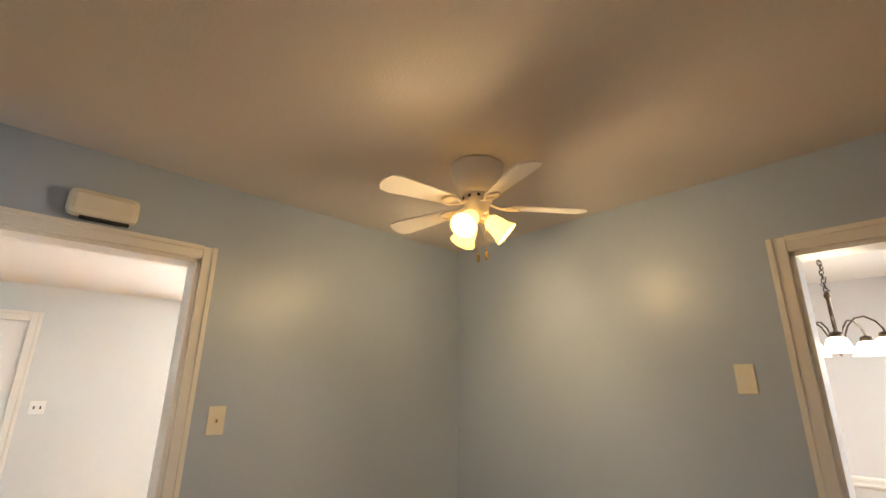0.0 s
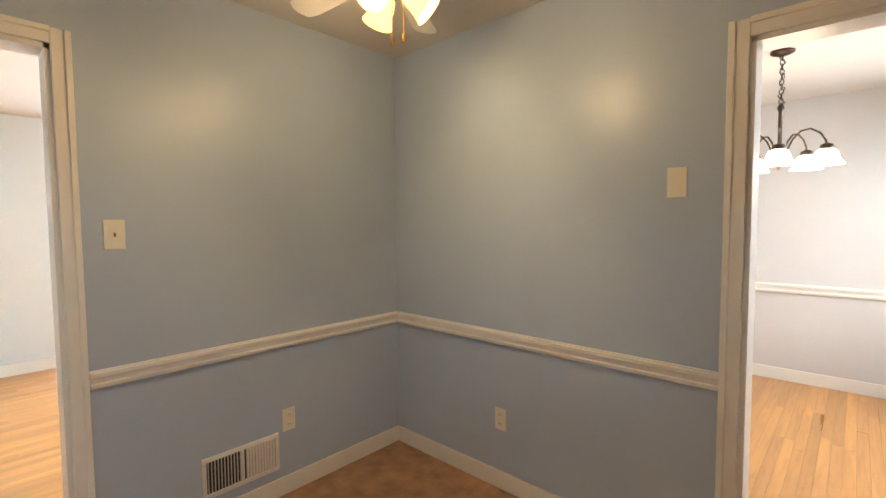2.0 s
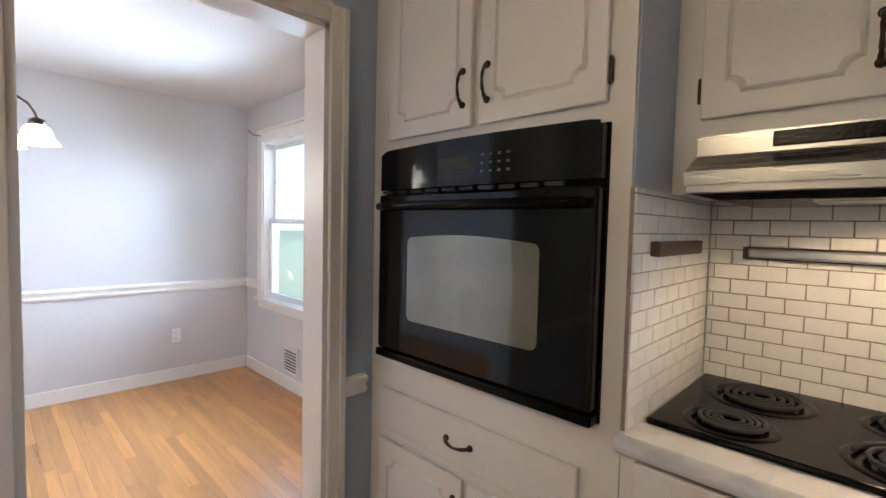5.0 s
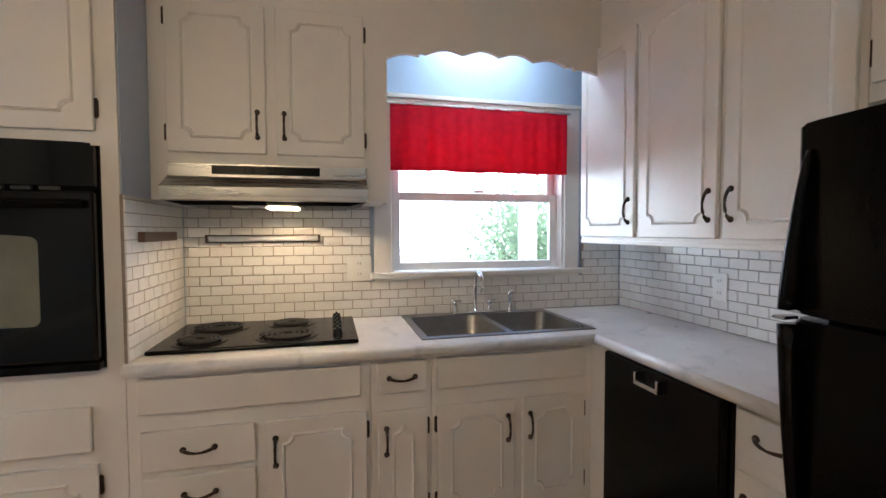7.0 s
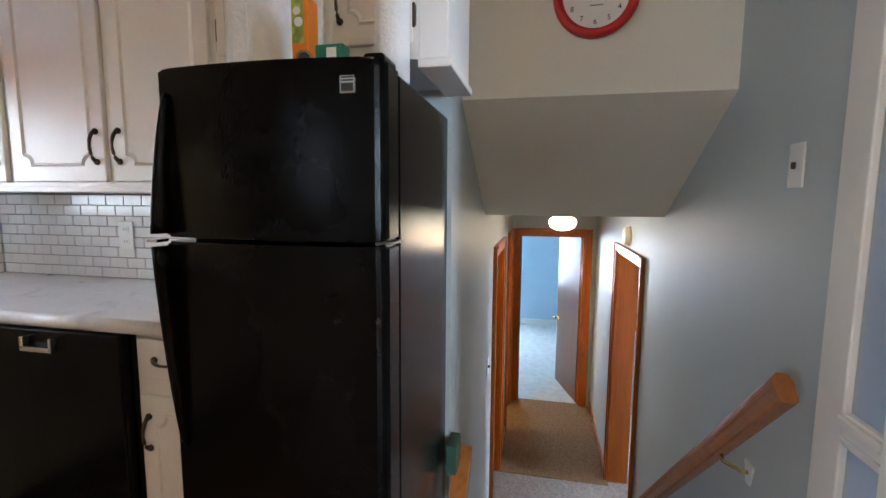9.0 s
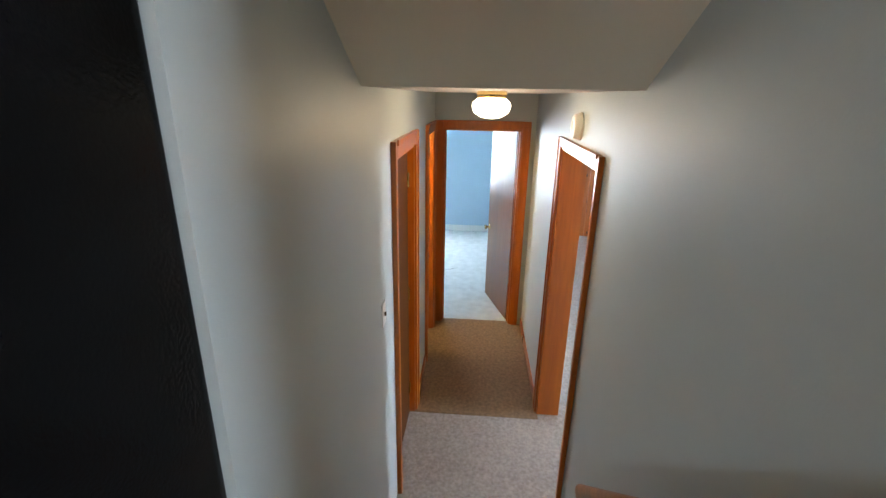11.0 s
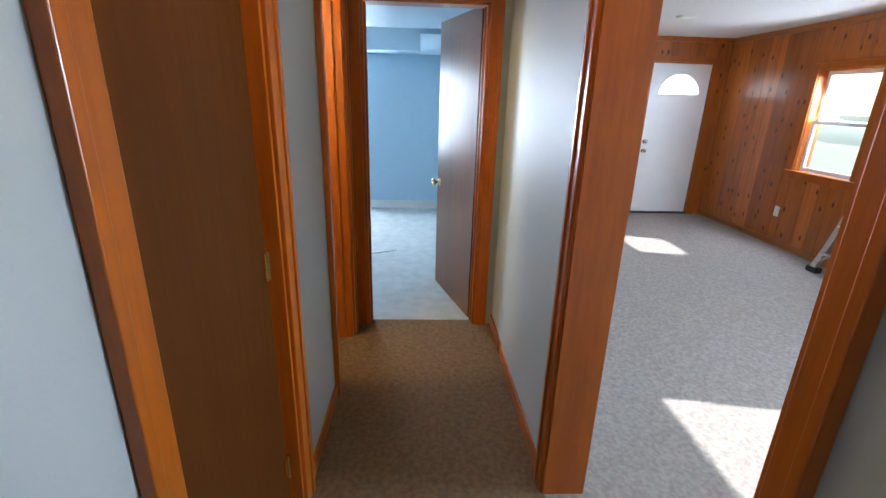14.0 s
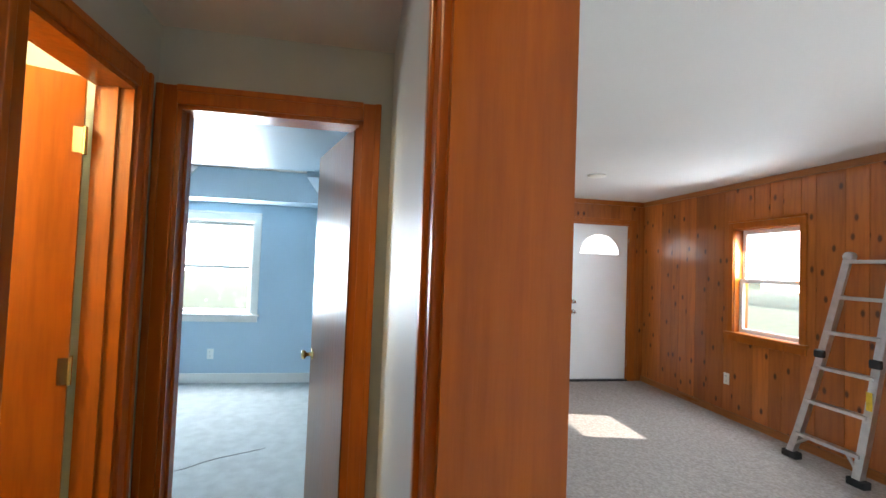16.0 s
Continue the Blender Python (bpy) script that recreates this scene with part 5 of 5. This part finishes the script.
globe = thing("ceiling_light", "brass flush ceiling light with a glowing glass bowl", "ceiling light", (-5.0, -0.85, LC))
part("brass_ring", lathe(bmesh.new(), [(0, 0), (0.075, 0), (0.08, -0.015), (0.075, -0.035), (0.068, -0.038)], (-5.0, -0.85, LC - 0.001), n=28), BRASS, globe, "polished brass ring", True)
part("glass_bowl", lathe(bmesh.new(), [(0.07, -0.036), (0.095, -0.055), (0.101, -0.075), (0.088, -0.108), (0.052, -0.13), (0, -0.137)], (-5.0, -0.85, LC), n=32), glow("globe_glass", (1.0, 0.86, 0.6), 6), globe, "glowing opal glass bowl", True)
lamp("hall_bulb_light", "POINT", (-5.0, -0.85, LC - 0.2), 6, (1.0, 0.72, 0.42), 0.1)
smoke = thing("smoke_detector", "round cream smoke detector on the wall", "smoke detector", (-5.07, -0.37, 1.01))
part("base", lathe(bmesh.new(), [(0, 0), (0.072, 0), (0.072, 0.012), (0.066, 0.016)], (-5.06, -0.371, 1.01), (0, -1, 0), 28), PLATE, smoke, smooth=True)
part("cover", lathe(bmesh.new(), [(0.066, 0.016), (0.064, 0.036), (0.052, 0.044), (0.03, 0.044), (0.028, 0.04), (0, 0.04)], (-5.06, -0.371, 1.01), (0, -1, 0), 28), PLATE, smoke, smooth=True)


def slab_door(name, label, hx, hy, angle, width, material, knob=None, flip=1, height=2.025):
    """A flush door hung at (hx, hy), turned by angle degrees from +x."""
    dr = thing(name, label, "door", (hx, hy, LZ + 0.008), turn=angle)
    dr["kind"] = "structure"
    m = PLACED[dr]

    def local(bm):
        bm.transform(m)
        return bm
    s = part("slab", local(box(0.003, width, -0.0175, 0.0175, 0, height, 0.002)), material, dr)
    for z in (0.22, 1.0, 1.80):
        b = box(-0.006, 0.03, -0.02, -0.0175, z - 0.045, z + 0.045)
        tube(b, [(-0.002, 0.021 * flip, z - 0.048), (-0.002, 0.021 * flip, z + 0.048)], 0.007, 8)
        bx(b, 0.0, 0.032, 0.0176 * flip, 0.0196 * flip, z - 0.045, z + 0.045)
        part("hinge", local(b), BRASS, dr, "dull brass hinge")
    if knob:
        for e in (-1, 1):
            b = lathe(bmesh.new(), [(0.03, 0), (0.03, 0.006), (0.011, 0.01), (0.011, 0.035), (0.026, 0.045), (0.025, 0.06), (0, 0.066)], (width - 0.06, e * 0.0175, 0.87), (0, e, 0), 16)
            part("knob", local(b), knob, dr, "polished brass knob", True)
    return dr


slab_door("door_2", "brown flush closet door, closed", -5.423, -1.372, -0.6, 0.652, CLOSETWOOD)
slab_door("door_3", "amber flush bathroom door standing open", -6.735, -1.455, -66, 0.54, STAINED)
slab_door("door_4", "brown flush bedroom door with a brass knob, half open", -7.03, -0.515, 197, 0.735, DOORWOOD, BRASS, -1)
lamp("bath_bulb_light", "POINT", (-6.2, -1.95, 0.9), 48, (1.0, 0.72, 0.3), 0.1)

# ---- bedroom ----
tl = thing("track_light", "white ceiling spotlight in the bedroom", "spotlight", (-9.87, -2.2, LC))
part("stem", tube(bmesh.new(), [(-9.7, -2.2, LC - 0.001), (-9.7, -2.2, LC - 0.05)], 0.012, 10), WHITE, tl)
part("head", lathe(bmesh.new(), [(0.025, 0), (0.03, 0.02), (0.05, 0.11), (0.046, 0.11)], (-9.72, -2.22, LC - 0.03), (-0.3, 0.75, -0.6), 18), WHITE, tl, smooth=True)

cable = thing("floor_cable", "thin grey cable lying on the bedroom carpet", "cable", (-8.6, -1.3, LZ))
part("cable", tube(bmesh.new(), [(-8.15 - 0.05 * k, -1.75 + 0.075 * k + 0.03 * math.sin(k), LZ + 0.004) for k in range(9)], 0.0025, 6), mat("grey_cable", (0.32, 0.32, 0.31), 0.6, bump=0), cable, smooth=True)

# ---- family room ----
wd = thing("door_5", "white exterior door with a fan-shaped light", "door", (-10.45, 2.595, LZ))
wd["kind"] = "structure"
wslab = part("slab", box(-10.46, -10.42, WD[0] + 0.02, WD[1] - 0.02, LZ + 0.02, WD[3] - 0.015, 0.003), WHITE, wd)
part("threshold", box(-10.46, -10.37, WD[0] + 0.02, WD[1] - 0.02, LZ, LZ + 0.018), DARK, wd, "dark threshold")
fan_pts = [(-10.4198, 2.595 + 0.27 * math.cos(radians(a)), 0.475 + 0.25 * math.sin(radians(a))) for a in range(0, 181, 12)]
frame_pts = [(-10.4199, 2.595 + 0.295 * math.cos(radians(a)), 0.46 + 0.29 * math.sin(radians(a))) for a in range(0, 181, 12)]
part("light_frame", prism(bmesh.new(), frame_pts, (0.006, 0, 0)), WHITE, wslab)
part("fan_light", prism(bmesh.new(), [(x + 0.007, y, z) for x, y, z in fan_pts], (0.003, 0, 0)), glow("daylit_glass", (1, 1, 1), 3), wslab, "daylit fan-shaped glass")
for z in (-0.16, -0.29):
    part("lock", lathe(bmesh.new(), [(0.032, 0), (0.032, 0.008), (0.015, 0.012), (0.015, 0.03), (0.026, 0.04), (0.02, 0.06), (0, 0.062)], (-10.42, 2.24, z), (1, 0, 0), 16), CHROME, wslab, "satin chrome lock", True)
for z in (-0.95, -0.15, 0.65):
    part("hinge", box(-10.43, -10.405, WD[1] - 0.025, WD[1] - 0.01, z - 0.045, z + 0.045), STEEL, wd)
casing("doorway_outside", "W", -10.385, WD[0], WD[1], LZ, WD[3], STAINED, "amber stained casing of the exterior door", w=0.06, depth=0.06)
plate("light_switch", "W", -10.386, 1.98, 0.05, "switch", WHITE)
plate("wall_outlet", "W", -10.386, 1.98, -0.79, "outlet", WHITE)
plate("wall_outlet", "N", 3.215, -8.97, -0.79, "outlet", WHITE)
fixed("crown_trim", box(-10.38, -4.42, 3.19, 3.214, LC - 0.06, LC - 0.001, 0.004), STAINED_H, "stained crown trim", category="trim")
fixed("crown_trim", box(-10.385, -10.36, -0.18, 3.19, LC - 0.06, LC - 0.001, 0.004), STAINED, "stained crown trim", category="trim")
fixed("baseboard", box(-10.38, -4.42, 3.20, 3.216, LZ, LZ + 0.07, 0.003), STAINED_H, "stained baseboard")
cv = thing("ceiling_vent", "small round ceiling vent in the family room", "vent", (-9.0, 1.9, LC))
part("disc", lathe(bmesh.new(), [(0, 0), (0.09, 0), (0.085, -0.012), (0.05, -0.02), (0, -0.02)], (-9.0, 1.75, LC - 0.001), n=24), PLATE, cv, smooth=True)

lad = thing("folding_ladder", "aluminium articulated ladder leaning against the pine wall", "ladder", (-7.75, 3.02, LZ))
zt = 0.45


def on_ladder(side, s, out=0.0):
    x0, x1 = (-8.04, -7.735) if side < 0 else (-7.55, -7.43)
    return Vector((x0 + (x1 - x0) * s ** 0.85, 2.98 + 0.17 * s - out, LZ + 0.05 + (zt - LZ - 0.05) * s))


for side in (-1, 1):
    for nm, o in (("outer_rail", 0.03), ("inner_rail", 0.0)):
        b = bmesh.new()
        top = 1.0 if o else 0.8
        lo = [on_ladder(side, top * k / 8, o) for k in range(9)]
        w = 0.028 if o else 0.022
        ringlist = [[b.verts.new(p + Vector((dx, dy, 0))) for dx, dy in ((-w, -0.012), (w, -0.012), (w, 0.012), (-w, 0.012))] for p in lo]
        for p, q in zip(ringlist, ringlist[1:]):
            for k in range(4):
                b.faces.new((p[k], p[(k + 1) % 4], q[(k + 1) % 4], q[k]))
        b.faces.new(ringlist[0][::-1])
        b.faces.new(ringlist[-1])
        part(nm, b, ALU, lad, "scuffed aluminium rail")
    p = on_ladder(side, 0.0, 0.015)
    part("foot", bx(bmesh.new(), p.x - 0.06, p.x + 0.06, p.y - 0.035, p.y + 0.035, LZ + 0.001, LZ + 0.055, 0.008), RUBBER, lad, "black rubber foot")
    p = on_ladder(side, 0.985, 0.02)
    part("hinge_lock", lathe(bmesh.new(), [(0, -0.028), (0.032, -0.028), (0.036, -0.02), (0.036, 0.02), (0.032, 0.028), (0, 0.028)], p, (0, 1, 0), 18), ALU, lad, "round hinge lock", True)
    p = on_ladder(side, 0.51, 0.05)
    part("lock_knob", bx(bmesh.new(), p.x - 0.035, p.x + 0.035, p.y - 0.02, p.y + 0.02, p.z - 0.03, p.z + 0.03, 0.01), RUBBER, lad, "grey lock knob")
for k in range(6):
    s = 0.10 + 0.172 * k
    a, c = on_ladder(-1, s, 0.03), on_ladder(1, s, 0.03)
    part("rung", bx(bmesh.new(), a.x, c.x, a.y - 0.03, a.y + 0.03, a.z - 0.013, a.z + 0.013, 0.004), ALU, lad, "ribbed aluminium rung")
for e in (-1, 1):
    a, c = on_ladder(e, 0.02, 0.03), on_ladder(e, 0.10, 0.03)
    part("brace", tube(bmesh.new(), [a + Vector((0, 0, 0.02)), c + Vector((-e * 0.1, 0, 0))], 0.012, 8), ALU, lad)
p = on_ladder(1, 0.33, 0.045)
part("warning_label", bx(bmesh.new(), p.x - 0.02, p.x + 0.02, p.y - 0.001, p.y + 0.001, p.z - 0.08, p.z + 0.09), mat("yellow_label", (0.7, 0.5, 0.03), 0.5, vary=0.2, scale=40), lad, "worn yellow label")

# ---- outside ----
fixed("ground", box(-150, 150, -150, 150, LZ - 0.6, LZ - 0.4), GRASS, "green lawn round the house")
HAZE = glow("bright_sky_haze", (0.93, 0.97, 1.0), 8)
HAZE.node_tree.nodes["Principled BSDF"].inputs["Base Color"].default_value = (0.5, 0.5, 0.5, 1)
fixed("backdrop_south", box(-60, 60, -56, -55.5, -3, 22), HAZE, "bright hazy sky in the distance", category="backdrop")
fixed("backdrop_north", box(-60, 60, 55.5, 56, -3, 22), HAZE, "bright hazy sky in the distance", category="backdrop")
fixed("backdrop_west", box(-66, -65.5, -56, 56, -3, 22), HAZE, "bright hazy sky in the distance", category="backdrop")
rng = random.Random(4)


def tree(name, label, x, y, base, trunk, crown_r, leaves, low):
    tr = thing(name, label, "tree" if trunk > 0.8 else "shrub", (x, y, base))
    b = bmesh.new()
    tube(b, [(x, y, base), (x + 0.05, y, base + trunk * 0.5), (x - 0.03, y + 0.04, base + trunk)], 0.1, 8, [0.13, 0.1, 0.07])
    limbs = []
    for k in range(7):
        a = rng.uniform(0, 6.28)
        e = Vector((x + crown_r * 0.7 * math.cos(a), y + crown_r * 0.7 * math.sin(a), base + trunk + rng.uniform(0.1, 1.2) * crown_r))
        tube(b, [(x, y, base + trunk * 0.7), tuple((Vector((x, y, base + trunk)) + e) / 2), tuple(e)], 0.03, 6, [0.06, 0.04, 0.012])
        limbs.append(e)
    part("trunk", b, BARK, tr)
    verts, faces = [], []
    for k in range(leaves):
        c = limbs[rng.randrange(7)] + Vector((rng.gauss(0, 0.36), rng.gauss(0, 0.36), rng.gauss(0, 0.34))) * crown_r
        if c.z < base + low or -4.3 < c.y < 4.2:
            continue
        u = Vector((rng.gauss(0, 1), rng.gauss(0, 1), rng.gauss(0, 1))).normalized()
        v = u.cross(Vector((rng.gauss(0, 1), rng.gauss(0, 1), rng.gauss(0, 1)))).normalized()
        L = rng.uniform(0.05, 0.1)
        n0 = len(verts)
        verts += [c - u * L, c + v * L * 0.45, c + u * L, c - v * L * 0.45]
        faces.append((n0, n0 + 1, n0 + 2, n0 + 3))
    me = bpy.data.meshes.new("crown")
    me.from_pydata([tuple(v - PLACED[tr].translation) for v in verts], [], faces)
    me.materials.append(LEAF)
    cr = new("crown", me)
    cr.parent = tr
    return tr


tree("tree", "leafy green tree beyond the kitchen window", -6.1, -9.6, LZ - 0.4, 2.1, 1.15, 3600, 1.6)
tree("shrub", "leafy shrub close to the dining room window", 4.0, -6.0, LZ - 0.4, 0.6, 1.25, 5200, 0.3)
tree("shrub", "round leafy shrub beyond the family room window", -10.6, 8.5, LZ - 0.4, 0.5, 0.8, 2500, 0.2)
tree("tree", "leafy green tree beyond the kitchen window", -6.6, -13.5, LZ - 0.4, 2.2, 1.5, 3200, 1.4)
post = thing("porch_post", "white square porch post outside the kitchen window", "post", (-3.89, -6.22, LZ - 0.4))
part("shaft", box(-3.98, -3.80, -6.3, -6.14, LZ - 0.4, 2.6, 0.01), SIDING, post)
part("base_block", box(-4.02, -3.76, -6.34, -6.10, LZ - 0.4, LZ - 0.1, 0.01), SIDING, post)
fixed("outer_wall", box(1.2, 1.52, -3.95, -3.70, -1.2, 2.6), BRICK, "red brick return beside the dining window", category="wall")

# ---- pieces: tiles, floor strips, pine boards ----


def unit_box(name, material, bev):
    b = box(-0.5, 0.5, -0.5, 0.5, -0.5, 0.5)
    me = bpy.data.meshes.new(name)
    b.to_mesh(me)
    b.free()
    me.materials.append(material)
    return me


def piece(name, me, parent, x0, x1, y0, y1, z0, z1):
    ob = new(name, me)
    ob.parent = parent
    ob.location, ob.scale = ((x0 + x1) / 2, (y0 + y1) / 2, (z0 + z1) / 2), (x1 - x0, y1 - y0, z1 - z0)
    return ob


rng = random.Random(7)
TW, TH, GAP = 0.0852, 0.0402, 0.0031


def shape_tile(horizontal):
    """A tile with softened edges, lying on a wall; its long side along x or y."""
    b = box(-TW / 2, TW / 2, -0.003, 0.003, -TH / 2, TH / 2)
    bmesh.ops.bevel(b, geom=[e for e in b.edges if e.verts[0].co.y > 0 and e.verts[1].co.y > 0], offset=0.0015, segments=1, affect="EDGES")
    if not horizontal:
        b.transform(Matrix.Rotation(radians(-90), 4, "Z"))
    me = bpy.data.meshes.new("tile")
    b.to_mesh(me)
    b.free()
    me.materials.append(TILE)
    return me


def tiles(name, face, plane, a0, a1, z0, z1, keep, label):
    wall = fixed(name, fb(bmesh.new(), face, plane, a0, a1, 0.001, 0.010, z0, z1) if not keep else holed(face, plane + (0.010 if face in "SW" else -0.010), 0.009, a0, a1, z0, z1, [keep]), GROUT, label, category="backsplash")
    me = shape_tile(face in "SN")
    r, z = 0, z0 + GAP
    while z < z1 - 0.008:
        zt_ = min(z + TH, z1 - 0.001)
        spans = [(a0, a1)]
        if keep and zt_ > keep[2] + 0.002:
            spans = [(a0, keep[0]), (keep[1], a1)]
        u = a0 + GAP + (-(TW + GAP) / 2 if r % 2 else 0)
        while u < a1 - 0.01:
            for s0, s1 in spans:
                l, h = max(u, s0 + 0.001), min(u + TW, s1 - 0.001)
                if h - l > 0.012:
                    o = new("tile", me)
                    o.parent = wall
                    o.location = P(face, plane, (l + h) / 2, 0.0115 + rng.uniform(0, 0.0006), (z + zt_) / 2)
                    o.scale = ((h - l) / TW, 1, (zt_ - z) / TH) if face in "SN" else (1, (h - l) / TW, (zt_ - z) / TH)
            u += TW + GAP
        z += TH + GAP
        r += 1
    return wall


tiles("backsplash_south", "S", -3.37, -3.125, -0.945, 0.9275, 1.462, (-2.892, -1.752, 1.099, 2), "white brick-bond tiles with brown grout behind the cooktop")
tiles("backsplash_west", "W", -3.14, -3.355, -1.90, 0.9275, 1.28, None, "white brick-bond tiles with brown grout under the cabinets")
tiles("backsplash_side", "E", -0.929, -3.355, -2.78, 0.9275, 1.462, None, "white brick-bond tiles on the oven cabinet's flank")


def boards(name, label, x0, x1, y0, y1, z, step, lengths):
    fl = fixed(name, box(x0, x1, y0, y1, z - 0.017, z - 0.0135), GROUT, label, category="floor")
    me = unit_box("floor_strip", OAK, 0)
    y = y0
    while y < y1 - 0.01:
        x = x0 - rng.uniform(0, lengths)
        while x < x1:
            e = x + rng.uniform(0.6, 1.4) * lengths
            piece("floor_strip", me, fl, max(x, x0), min(e, x1) - 0.0008, y, min(y + step, y1) - 0.0011, z - 0.013, z - rng.uniform(0, 0.0004)) if min(e, x1) - max(x, x0) > 0.05 else None
            x = e
        y += step
    return fl


boards("floor_dining", "golden oak strip floor", 0.061, 2.96, -3.54, 0.0, 0.0, 0.057, 1.1)
boards("floor_living", "golden oak strip floor", -4.2, 3.02, 0.061, 3.60, 0.0, 0.057, 2.2)


def panelling(wallname, face, plane, a0, a1, holes):
    me = bpy.data.meshes.new("pine_board")
    b = box(-0.5, 0.5, -0.5, 0.5, -0.5, 0.5)
    b.to_mesh(me)
    b.free()
    me.materials.append(PINE)
    wall = bpy.data.objects[wallname]
    u = a0
    while u < a1 - 0.02:
        w = rng.choice((0.13, 0.17, 0.2, 0.23))
        e = min(u + w, a1)
        spans = [(LZ, LC)]
        for h in holes:
            if e > h[0] and u < h[1]:
                spans = [(LZ, h[2]), (h[3], LC)]
        for z0, z1 in spans:
            if z1 - z0 > 0.02:
                lo, hi = P(face, plane, u + 0.002, 0.0, z0), P(face, plane, e - 0.002, 0.022, z1)
                piece("pine_board", me, wall, *(c for k in range(3) for c in sorted((lo[k], hi[k]))))
        u = e
    return wall


def split_panels(wallname, face, plane, a0, a1, holes):
    cuts = [a0] + [c for h in sorted(holes) for c in (h[0], h[1])] + [a1]
    for p, q in zip(cuts, cuts[1:]):
        panelling(wallname, face, plane, p, q, holes)


split_panels("wall_family_north", "N", 3.238, -10.38, -4.42, [FW, FW2])
split_panels("wall_family_west", "W", -10.408, -0.18, 3.215, [WD])
